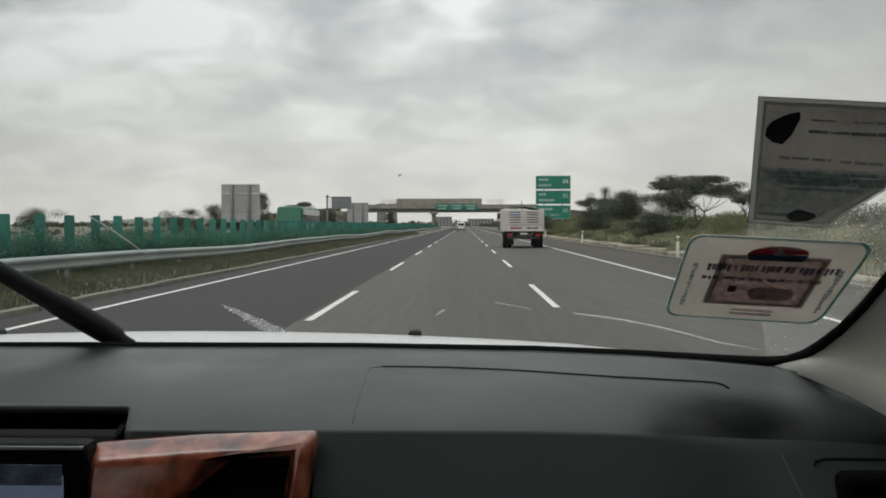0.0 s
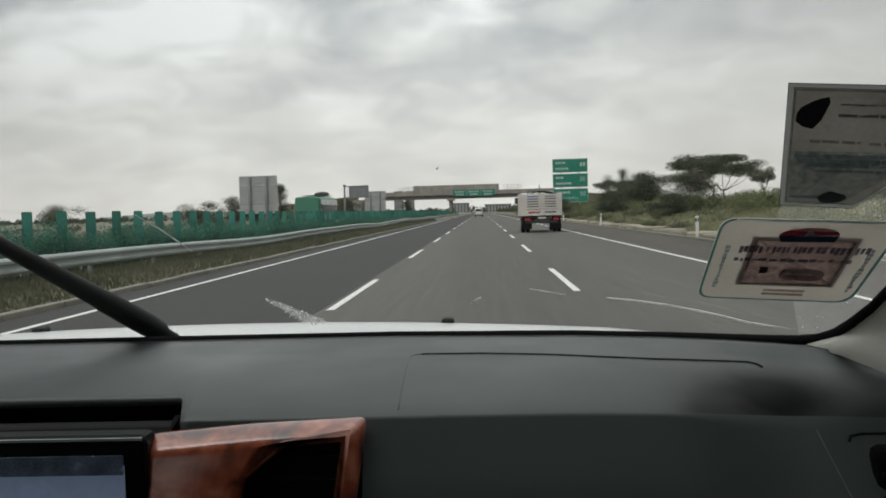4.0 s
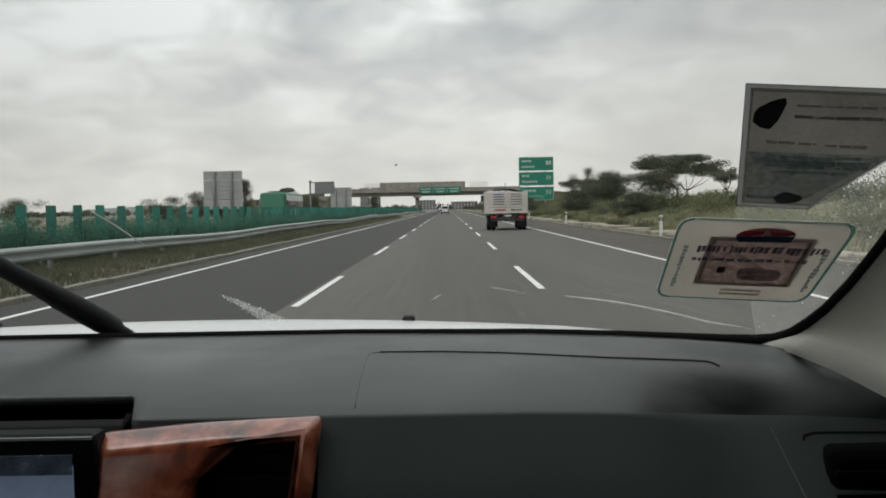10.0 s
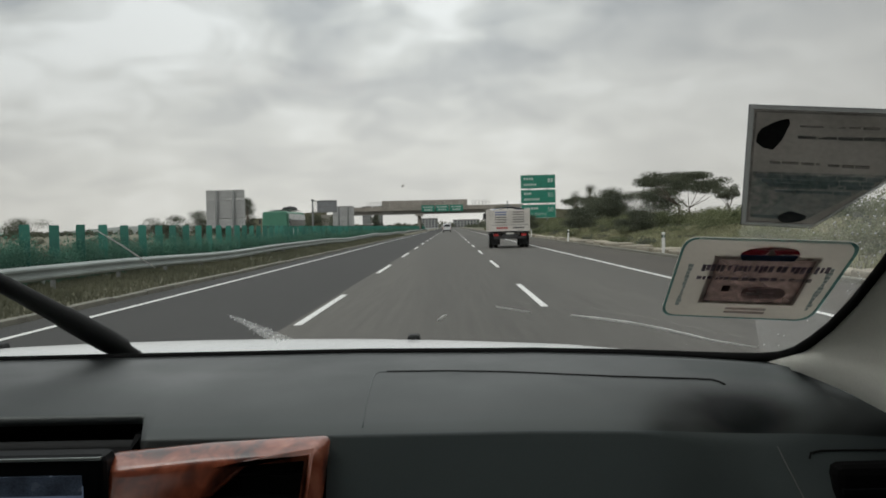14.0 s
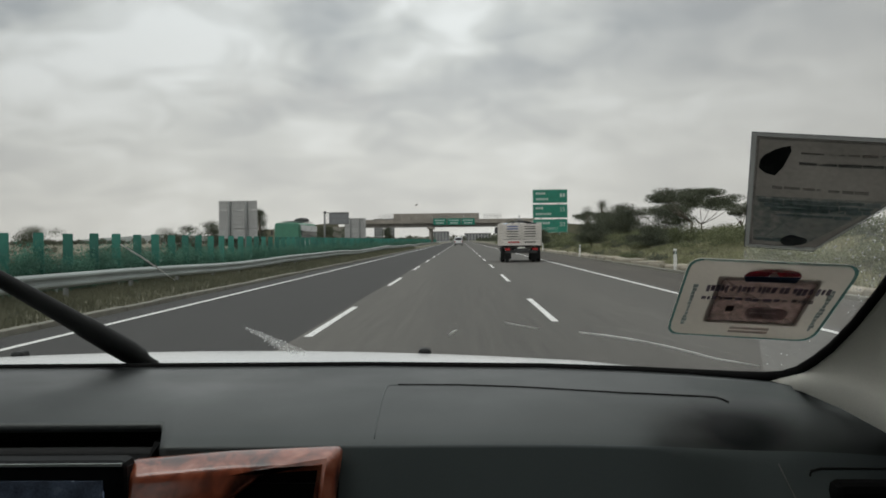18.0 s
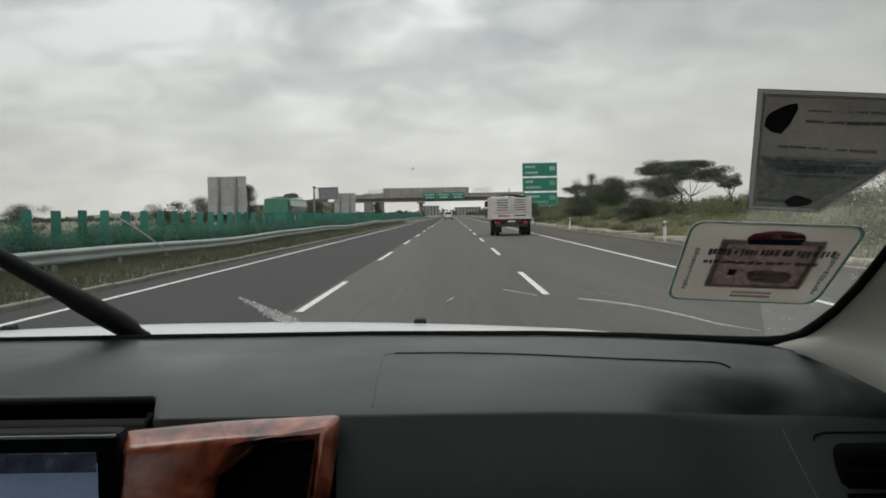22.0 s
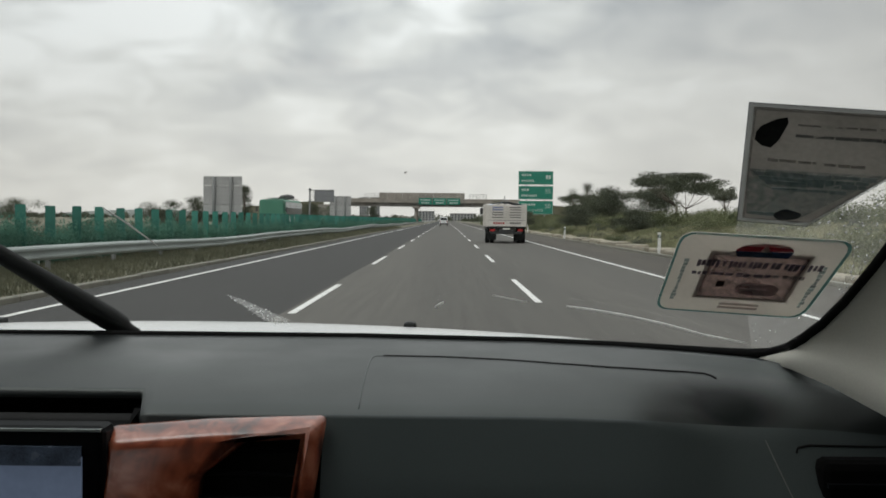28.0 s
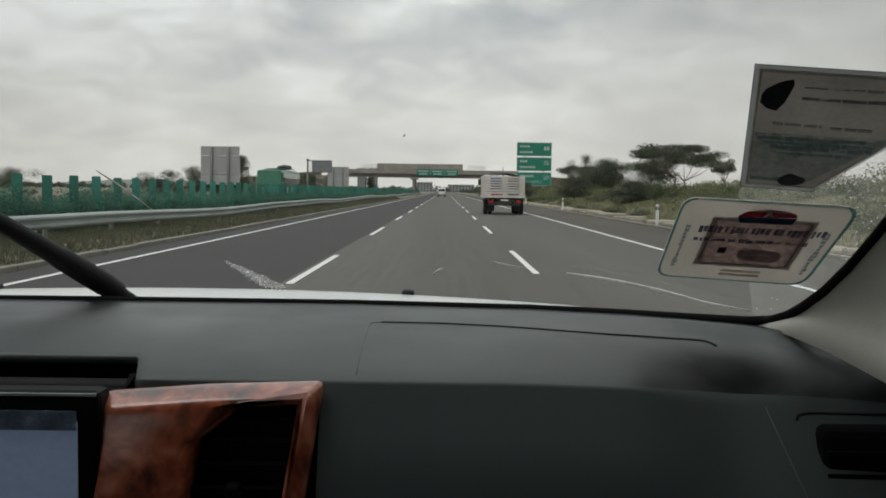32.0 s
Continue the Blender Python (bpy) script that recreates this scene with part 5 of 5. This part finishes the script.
# outline of the airbag cover
line = [(-0.0745, 0.835), (-0.0745, 0.88), (-0.0745, 0.94), (-0.074, 0.974), (-0.071, 0.984), (-0.060, 0.986), (0.0, 0.983), (0.06, 0.972), (0.12, 0.958), (0.17, 0.9495), (0.21, 0.950), (0.248, 0.9505), (0.262, 0.9465), (0.2685, 0.939), (0.272, 0.929)]
smoothed = []
for (x0, y0), (x1, y1) in zip(line, line[1:]):
    for k in range(4):
        smoothed.append((x0 + (x1 - x0) * k / 4, y0 + (y1 - y0) * k / 4))
seam("airbag_seam", [(x, y, dash_z(x, y) + 0.0019) for x, y in smoothed[19:]], 0.0014)
seam("airbag_seam", [(x, y, dash_z(x, y) + 0.0020) for x, y in smoothed[:20]], 0.0006, M_DASH_LOW)
turn = [(0.2720, 0.929), (0.2735, 0.916), (0.2765, 0.900), (0.2820, 0.883), (0.2885, 0.867)]
seam("airbag_seam_turn", [(x, y, dash_z(x, y) + 0.0014) for x, y in turn], 0.0006)
seam("airbag_seam_side", [(0.2925, 0.8600, 1.1742)] + [(0.2945 + 0.37 * (1.1720 - z), y - 0.0025, z + droop(0.30)) for y, z in ROLL_FRONT[:5]], 0.0005, M_STEEL_DARK)

# side air vent
at_car(box("side_vent_opening", (0.424, 0.842, 1.1040), (0.176, 0.03, 0.096), M_FRIT, car, bevel=0.008))
for k in range(4):
    at_car(box("side_vent_slat", (0.424, 0.826, 1.071 + 0.020 * k), (0.166, 0.006, 0.004), M_GLOSS_BLACK, car))
seam("side_vent_line", [(0.321, 0.8480, 1.1545), (0.3225, 0.8495, 1.1590), (0.332, 0.8505, 1.1610), (0.468, 0.8500, 1.1600)])

# recess above the screen; the shade of its depth is put into the colour
rx0, rx1 = -0.95, -0.2755
at_car(loft("recess", [[(x, 0.869, 1.1975), (x, 0.93, 1.193), (x, 0.935, 1.172), (x, 0.812, 1.180)] for x in (rx0, rx1 + 0.002)], M_FRIT, car, "recess above the screen, its shade painted near black", smooth=False, thick=0.002))
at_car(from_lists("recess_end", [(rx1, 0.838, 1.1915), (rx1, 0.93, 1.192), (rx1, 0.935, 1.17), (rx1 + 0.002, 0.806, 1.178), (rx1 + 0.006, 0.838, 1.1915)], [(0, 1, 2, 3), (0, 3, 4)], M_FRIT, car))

# wood-look surround with its air vent
def fascia(name, outer, brow, holes, y_of, deep, material, bevel):
    """A front with one opening; its outer brow slopes back from the face."""
    bm = bmesh.new()
    n = len(outer)
    f_o = [bm.verts.new((x, y_of(z) + 0.016, z)) for x, z in outer]
    f_m = [bm.verts.new((x, y_of(z), z)) for x, z in brow]
    f_h = [bm.verts.new((x, y_of(z), z)) for x, z in holes]
    b_o = [bm.verts.new((x, y_of(z) + deep, z)) for x, z in outer]
    b_h = [bm.verts.new((x, y_of(z) + deep, z)) for x, z in holes]
    for i in range(n):
        j = (i + 1) % n
        bm.faces.new((f_o[i], f_o[j], f_m[j], f_m[i]))
        bm.faces.new((f_m[i], f_m[j], f_h[j], f_h[i]))
        bm.faces.new((b_o[j], b_o[i], b_h[i], b_h[j]))
        bm.faces.new((f_o[j], f_o[i], b_o[i], b_o[j]))
        bm.faces.new((f_h[i], f_h[j], b_h[j], b_h[i]))
    bmesh.ops.recalc_face_normals(bm, faces=bm.faces)
    es = [e for e in bm.edges if len(e.link_faces) == 2 and e.calc_face_angle(0) > 0.6]
    bmesh.ops.bevel(bm, geom=es, offset=bevel, segments=3, affect="EDGES", profile=0.5)
    return at_car(part(name, bm, material, car, smooth=True))


def face_y(z):
    return 0.782 + 0.16 * (z - 1.13)


tagged(fascia("wood_surround", [(-0.288, 1.1814), (-0.200, 1.1882), (-0.0997, 1.1919), (-0.114, 1.09), (-0.130, 1.02), (-0.296, 1.02)],
              [(-0.283, 1.1705), (-0.196, 1.1780), (-0.1120, 1.1832), (-0.1255, 1.09), (-0.1405, 1.03), (-0.290, 1.03)],
              [(-0.204, 1.143), (-0.166, 1.1725), (-0.1182, 1.1795), (-0.1302, 1.10), (-0.1402, 1.045), (-0.216, 1.045)], face_y, 0.03, M_WOOD, 0.0062), "glossy reddish burl wood surround of the air vent")
at_car(box("vent_cavity", (-0.172, 0.835, 1.11), (0.115, 0.05, 0.15), M_BLACK, car))
for k in range(6):
    z = 1.062 + 0.020 * k
    at_car(box("vent_slat", (-0.170 + 0.16 * (z - 1.11), face_y(z) + 0.022, z), (0.088, 0.020, 0.0035), M_GLOSS_BLACK, car, turn=(-18, 0, 0)))
at_car(box("vent_knob", (-0.172, face_y(1.10) + 0.008, 1.10), (0.012, 0.016, 0.02), M_GLOSS_BLACK, car, bevel=0.003))

# screen with its black bezel
at_car(box("screen_bezel", (-0.486, 0.795, 1.10), (0.408, 0.03, 0.174), M_GLOSS_BLACK, car, bevel=0.006))
at_car(box("bezel_lip", (-0.486, 0.782, 1.1842), (0.402, 0.006, 0.0022), M_RAIL, car))
at_car(box("screen", (-0.481, 0.7785, 1.085), (0.362, 0.003, 0.154), M_SCREEN, car, "lit blue-grey touch screen"))
at_car(box("status_bar", (-0.481, 0.7765, 1.1635), (0.362, 0.003, 0.016), M_SCREEN_BAR, car))

# ---- wipers, swung over to the driver's side of the glass
def wiper(shift):
    def at(q, off=0.0, lift=-0.016):
        """Along the wiper from its foot: off to its upper side."""
        x, z = -0.391 - 0.335 * q, 1.2065 + 0.318 * q
        return on_glass(x + shift + 0.50 * off, z + 0.86 * off, lift)
    foot = at(0.0, 0.0, -0.012)
    w = at_car(tube("wiper", [at(q, 0.0, -0.022 - 0.006 * math.sin(math.pi * q)) for q in (-0.02, 0.005, 0.018, 0.05, 0.09, 0.15, 0.158, 0.24, 0.36, 0.5, 0.6)],
                    [0.0105, 0.0120, 0.0172, 0.0192, 0.0190, 0.0176, 0.0160, 0.0142, 0.0120, 0.0100, 0.007], M_BLACK, car, "black windscreen wiper swung across the glass", seg=10, flat=0.75))
    tube("pivot", [foot + Vector((0.02, 0.03, -0.035)), foot + Vector((0.004, 0.006, 0.0))], [0.017, 0.014], M_BLACK, w, seg=12)
    tube("blade", [at(q, -0.006, -0.010) for q in np.linspace(0.42, 1.0, 16)], [0.003] + [0.0068] * 14 + [0.003], M_RUBBER, w, seg=8)
    tube("spine", [at(q, -0.004, -0.018) for q in np.linspace(0.5, 0.95, 10)], 0.005, M_BLACK, w, seg=6)
    tube("rubber_lip", [at(q, -0.008, -0.0055) for q in np.linspace(0.43, 0.99, 12)], 0.0030, M_RUBBER, w, seg=6)
    box("clip", tuple(at(0.62, -0.002, -0.020)), (0.03, 0.02, 0.018), M_BLACK, w, bevel=0.004)
    return w


wiper(0.0)
wiper(-0.38)

# ---------------------------------------------------------------- on the windscreen


def on_pane(name, outline, material, parent, lift, label="", steps=1):
    """A thin printed shape that follows the glass: outline in width and height on the pane."""
    bm = bmesh.new()
    top_ = [bm.verts.new(on_glass(x, z, lift + 0.0006)) for x, z in outline]
    low_ = [bm.verts.new(on_glass(x, z, lift)) for x, z in outline]
    bm.faces.new(top_)
    bm.faces.new(low_[::-1])
    n = len(outline)
    for i in range(n):
        bm.faces.new((top_[i], low_[i], low_[(i + 1) % n], top_[(i + 1) % n]))
    bmesh.ops.triangulate(bm, faces=[f for f in bm.faces if len(f.verts) > 4], ngon_method="EAR_CLIP")
    return part(name, bm, material, parent, label)


def rounded(corners, r, n=5):
    out = []
    m = len(corners)
    for i in range(m):
        p, a, b = (Vector(corners[j % m]) for j in (i, i - 1, i + 1))
        d0, d1 = (a - p).normalized() * r, (b - p).normalized() * r
        for k in range(n + 1):
            t = k / n
            out.append(tuple((p + d0) * (1 - t) ** 2 + p * 2 * t * (1 - t) + (p + d1) * t ** 2))
    return out


def grid_quad(c, u0, u1, v0, v1, cut=1):
    """Part of a four-cornered area: u along the top edge, v downwards."""
    tl, tr, br, bl = (Vector(p) for p in c)

    def at(u, v):
        return tuple(tl.lerp(tr, u).lerp(bl.lerp(br, u), v))
    return [at(u0 + (u1 - u0) * k / 6, v0) for k in range(7)] + [at(u1 - (u1 - u0) * k / 6, v1) for k in range(7)]


GL = 0.0036
ST = [(0.2186, 1.3576), (0.3474, 1.3510), (0.3420, 1.2748), (0.2190, 1.2762)]
SQ = [(0.2475, 1.3411), (0.3260, 1.3387), (0.3237, 1.2914), (0.2475, 1.2925)]
sticker = tagged(empty("insurance_sticker"), "cream windscreen sticker with teal border, brown square and red emblem", "sticker")
on_pane("paper", rounded(ST, 0.012), M_CREAM, sticker, GL)


def ring(name, outer, share, material, parent, lift):
    """A printed outline: the band between an outline and the same one shrunk."""
    c = [sum(p[i] for p in outer) / len(outer) for i in (0, 1)]
    n = len(outer)
    vs = [on_glass(x, z, lift) for x, z in outer] + [on_glass(c[0] + (x - c[0]) * share, c[1] + (z - c[1]) * share, lift) for x, z in outer]
    return from_lists(name, vs, [(i, (i + 1) % n, n + (i + 1) % n, n + i) for i in range(n)], material, parent)


ring("border", rounded(ST, 0.012), 0.965, M_TEAL, sticker, GL + 0.0010)
ring("square_frame", SQ, 0.86, M_BROWN, sticker, GL + 0.0016)
smid = [sum(p[i] for p in SQ) / 4 for i in (0, 1)]
on_pane("square_field", [(smid[0] + (x - smid[0]) * 0.915, smid[1] + (z - smid[1]) * 0.875) for x, z in SQ], M_PINK, sticker, GL + 0.0024)
dome = [(0.2873 + 0.0212 * math.cos(math.pi * k / 12), 1.3425 + 0.0074 * math.sin(math.pi * k / 12)) for k in range(13)]
on_pane("emblem", dome, M_RED, sticker, GL + 0.0030)
on_pane("emblem_mark", [(0.2845, 1.3428), (0.2925, 1.3426), (0.2872, 1.3485)], M_CREAM, sticker, GL + 0.0038)
on_pane("emblem_foot", [(0.2660, 1.3424), (0.3087, 1.3420), (0.3070, 1.3365), (0.2690, 1.3372)], M_NAVY, sticker, GL + 0.0032)
rb = random.Random(5)
for v, h, u0, u1, m, w0, w1 in ((0.14, 0.150, -0.10, 1.10, M_TEXT, 0.022, 0.044), (0.38, 0.08, -0.12, 0.20, M_TEXT, 0.02, 0.05), (0.38, 0.085, 0.24, 0.68, M_TEXT, 0.04, 0.09), (0.385, 0.07, 0.72, 1.02, M_FAINT, 0.02, 0.05)):
    u = u0
    while u < u1:
        w = min(rb.uniform(w0, w1), u1 - u + 0.02)
        on_pane("print_bar", grid_quad(SQ, u, u + w, v + 0.02 * rb.random(), v + h * rb.uniform(0.75, 1.0)), m, sticker, GL + 0.0038)
        u += w + rb.choice((0.010, 0.014, 0.018, 0.040))
on_pane("print_spot", grid_quad(SQ, 0.19, 0.27, 0.57, 0.69), M_BROWN, sticker, GL + 0.0038)
block = [(0.2955 + 0.0165 * math.copysign(abs(math.cos(a)) ** 0.6, math.cos(a)), 1.3055 + 0.0062 * math.copysign(abs(math.sin(a)) ** 0.6, math.sin(a)) - 0.0012 * math.cos(a)) for a in np.linspace(0, 2 * math.pi, 20, endpoint=False)]
on_pane("print_block", block, M_BLOCK, sticker, GL + 0.0034)
for v in (0.60, 0.70):
    on_pane("print_bar", grid_quad(SQ, 0.46, 0.74 - 0.04 * rb.random(), v, v + 0.045), M_BLOCK, sticker, GL + 0.0040)
for v in (1.04, 1.12):
    on_pane("print_bar", grid_quad(SQ, 0.32, 0.74, v, v + 0.045), M_FAINT_RED, sticker, GL + 0.0038)
for u in (0.07, 0.90):
    for v in np.arange(0.28, 0.78, 0.045):
        on_pane("side_print", grid_quad(ST, u + rb.uniform(0, 0.012), u + rb.uniform(0.024, 0.036), v, v + 0.034), M_FAINT_TEAL, sticker, GL + 0.0038)

UP = [(0.2316, 1.4578), (0.338, 1.4443), (0.3545, 1.4145), (0.3092, 1.3627), (0.2578, 1.3671)]
paper = tagged(empty("permit_paper"), "grey permit paper with a cut corner taped inside the windscreen", "document")
um = [sum(p[i] for p in UP) / 5 for i in (0, 1)]


def shrunk(share):
    return [(um[0] + (x - um[0]) * share, um[1] + (z - um[1]) * share) for x, z in UP]


ring("cut_edge", UP, 0.985, M_STAMP, paper, GL + 0.0004)
ring("border", shrunk(0.985), 0.93, M_PAPER_EDGE, paper, GL)
ring("printed_frame", shrunk(0.925), 0.968, M_HAZE, paper, GL + 0.0012)
on_pane("sheet", shrunk(0.925), M_PAPER, paper, GL)
on_pane("blue_field", [(0.2495, 1.4110), (0.3370, 1.4030), (0.3345, 1.3995), (0.3005, 1.3710), (0.2620, 1.3748)], M_BLUE_FIELD, paper, GL + 0.0010)
on_pane("dark_emblem", [(0.2605, 1.4473), (0.2625, 1.4439), (0.2598, 1.4410), (0.2619, 1.4366), (0.2613, 1.4324), (0.2581, 1.4268), (0.2511, 1.4288), (0.2450, 1.4330), (0.2440, 1.4382), (0.2454, 1.4419), (0.2513, 1.4452), (0.2559, 1.4467)],
        M_NAVY_DARK, paper, GL + 0.0018)


def print_row(a, b, fall, m, w0, w1, gap):
    """A row of writing between two points of the pane, as uneven dashes."""
    u = 0.0
    long = math.hypot(b[0] - a[0], b[1] - a[1])
    while u < 0.97:
        w = min(rb.uniform(w0, w1) / long, 1.0 - u)
        p = [(a[0] + (b[0] - a[0]) * k, a[1] + (b[1] - a[1]) * k) for k in (u, u + w)]
        d = fall * rb.uniform(0.75, 1.15)
        on_pane("print_bar", [p[0], p[1], (p[1][0] + 0.4 * d, p[1][1] - d), (p[0][0] + 0.4 * d, p[0][1] - d)], m, paper, GL + 0.0018 + 0.0004 * rb.random())
        u += w + rb.uniform(0.3, 1.0) * gap / long


for a, b, fall, m, w0, w1, gap in (
        ((0.2690, 1.4425), (0.3320, 1.4352), 0.0012, M_HAZE, 0.006, 0.016, 0.003),
        ((0.2705, 1.4357), (0.3300, 1.4288), 0.0021, M_PRINT, 0.008, 0.020, 0.0016),
        ((0.2591, 1.4192), (0.2923, 1.4152), 0.0018, M_HAZE, 0.005, 0.012, 0.002), ((0.2978, 1.4139), (0.3231, 1.4112), 0.0018, M_HAZE, 0.005, 0.012, 0.002),
        ((0.2532, 1.4099), (0.3339, 1.4022), 0.0030, M_HAZE_TEAL, 0.006, 0.018, 0.0015), ((0.2585, 1.4062), (0.3335, 1.3988), 0.0026, M_PRINT_TEAL, 0.005, 0.014, 0.0015),
        ((0.2638, 1.4030), (0.3308, 1.3962), 0.0032, M_PRINT_TEAL, 0.006, 0.018, 0.0012), ((0.2708, 1.3972), (0.3231, 1.3924), 0.0024, M_PRINT_TEAL, 0.005, 0.014, 0.0015),
        ((0.2630, 1.3775), (0.2810, 1.3760), 0.0024, M_PRINT_TEAL, 0.005, 0.009, 0.001)):
    print_row(a, b, fall, m, w0, w1, gap)
stamp = [(0.2908 + 0.0092 * math.cos(a) * (1 + 0.12 * math.sin(2 * a)), 1.3742 + 0.0042 * math.sin(a) * (1 + 0.15 * math.cos(3 * a)) - 0.0012 * math.cos(a)) for a in np.linspace(0, 2 * math.pi, 18, endpoint=False)]
on_pane("dark_stamp", stamp, M_STAMP, paper, GL + 0.0022)

# crack, chips and dirt on the glass
crack = tagged(empty("glass_crack"), "thin pale crack wandering across the lower windscreen", "crack")
pts = [(0.0534, 1.2840), (0.0906, 1.2767), (0.115, 1.2748), (0.133, 1.2732), (0.160, 1.2698), (0.187, 1.2659), (0.205, 1.2628), (0.2305, 1.2574), (0.25, 1.2528), (0.2733, 1.2468), (0.293, 1.2440), (0.3146, 1.2409)]
run = [on_glass(x, z, 0.003) for x, z in pts]
tube("crack_line", run[3:], [0.0007, 0.0014, 0.0016, 0.0013, 0.0016, 0.0014, 0.0012, 0.0009, 0.0005], M_SCRATCH, crack, seg=5)
tube("crack_start", run[:2], 0.0006, M_SCRATCH, crack, seg=5)
tube("chip", [on_glass(-0.009, 1.2675, 0.003), on_glass(-0.004, 1.2715, 0.003), on_glass(0.0, 1.2742, 0.003)], [0.0011, 0.0019, 0.0009], M_SCRATCH, crack, seg=5)

tube("scratch", [on_glass(x, z, 0.003) for x, z in ((-0.3312, 1.3742), (-0.3235, 1.3672), (-0.3150, 1.3595), (-0.3050, 1.3485), (-0.2935, 1.3355))], [0.0005, 0.0008, 0.0010, 0.0009, 0.0004], M_SCRATCH, crack, seg=5)
tube("speck", [on_glass(-0.0362, 1.4075, 0.003), on_glass(-0.0345, 1.4085, 0.003)], 0.0008, M_HAZE, crack, seg=6)

rd = np.random.default_rng(42)


def drop_mesh(spots, name, label, category, material=M_WATER):
    """Flattened water beads lying on the outer face of the glass."""
    vs, fs = [], []
    for x, z, r, tall in spots:
        c = on_glass(x, z, -0.003)
        ex = Vector((1, 0, 0))
        ez = Vector((0, -TILT, 1)).normalized()
        nn = Vector((0, 1, TILT)).normalized()
        k = len(vs)
        seg = 8
        for ring, (rr, hh) in enumerate(((1.0, 0.0), (0.78, 0.36), (0.4, 0.55))):
            for s in range(seg):
                a = 2 * math.pi * s / seg
                vs.append(c + ex * (r * rr * math.cos(a)) + ez * (r * tall * rr * math.sin(a)) + nn * (r * hh))
        vs.append(c + nn * (r * 0.6))
        for ring in range(2):
            for s in range(seg):
                fs.append((k + ring * seg + s, k + ring * seg + (s + 1) % seg, k + (ring + 1) * seg + (s + 1) % seg, k + (ring + 1) * seg + s))
        for s in range(seg):
            fs.append((k + 2 * seg + s, k + 2 * seg + (s + 1) % seg, k + 3 * seg))
        fs.append(tuple(k + s for s in range(seg))[::-1])
    return tagged(from_lists(name, vs, fs, material, smooth=True), label, category, kind="stuff")


corner = []
while len(corner) < 340:
    x, z = float(rd.uniform(0.29, 0.364)), float(rd.uniform(1.235, 1.40))
    if x > 0.312 + 0.5 * max(0, z - 1.36) or z > 1.353 and x > 0.262:
        if x < 0.335 + 0.45 * (z - 1.235):
            corner.append((x, z, float(rd.uniform(0.0003, 0.0011)), float(rd.uniform(0.8, 1.7))))
drop_mesh([(x, z, 0.7 * r, t) for x, z, r, t in corner[:80]], "corner_spray", "white beads standing for bright raindrop glints in the unwiped windscreen corner", "raindrops", M_WHITE_BEADS)
drop_mesh(corner[80:], "corner_raindrops", "small raindrops left unwiped in the windscreen corner", "raindrops")
smear = []
for k in range(110):
    q = float(rd.uniform()) ** 0.7
    smear.append((-0.244 + 0.052 * q + float(rd.normal()) * 0.009 * q, 1.2742 - 0.036 * q + float(rd.normal()) * 0.0022 * (0.3 + q), float(rd.uniform(0.0004, 0.0010)), 1.0))
drop_mesh(smear, "water_smear", "fan of fine whitened water beads thrown by the wiper", "raindrops", M_WHITE_BEADS)
# glass beyond the sweep of the wiper
FILM_OUTLINE = [(0.306, 1.274), (0.323, 1.229), (0.341, 1.23), (0.351, 1.245), (0.361, 1.275), (0.365, 1.316), (0.368, 1.338), (0.368, 1.36), (0.348, 1.404), (0.308, 1.362), (0.263, 1.365), (0.263, 1.354), (0.329, 1.312)]
film = tagged(empty("water_film"), "thin pale film of water on the unwiped glass", "water film")
on_pane("film_sheet", [(-0.2445, 1.2745), (-0.224, 1.2655), (-0.206, 1.2550), (-0.178, 1.2390), (-0.208, 1.2390), (-0.219, 1.2530), (-0.232, 1.2650)], M_FILM, film, -0.0040)
on_pane("film_corner", FILM_OUTLINE, M_VEIL, film, -0.0046)
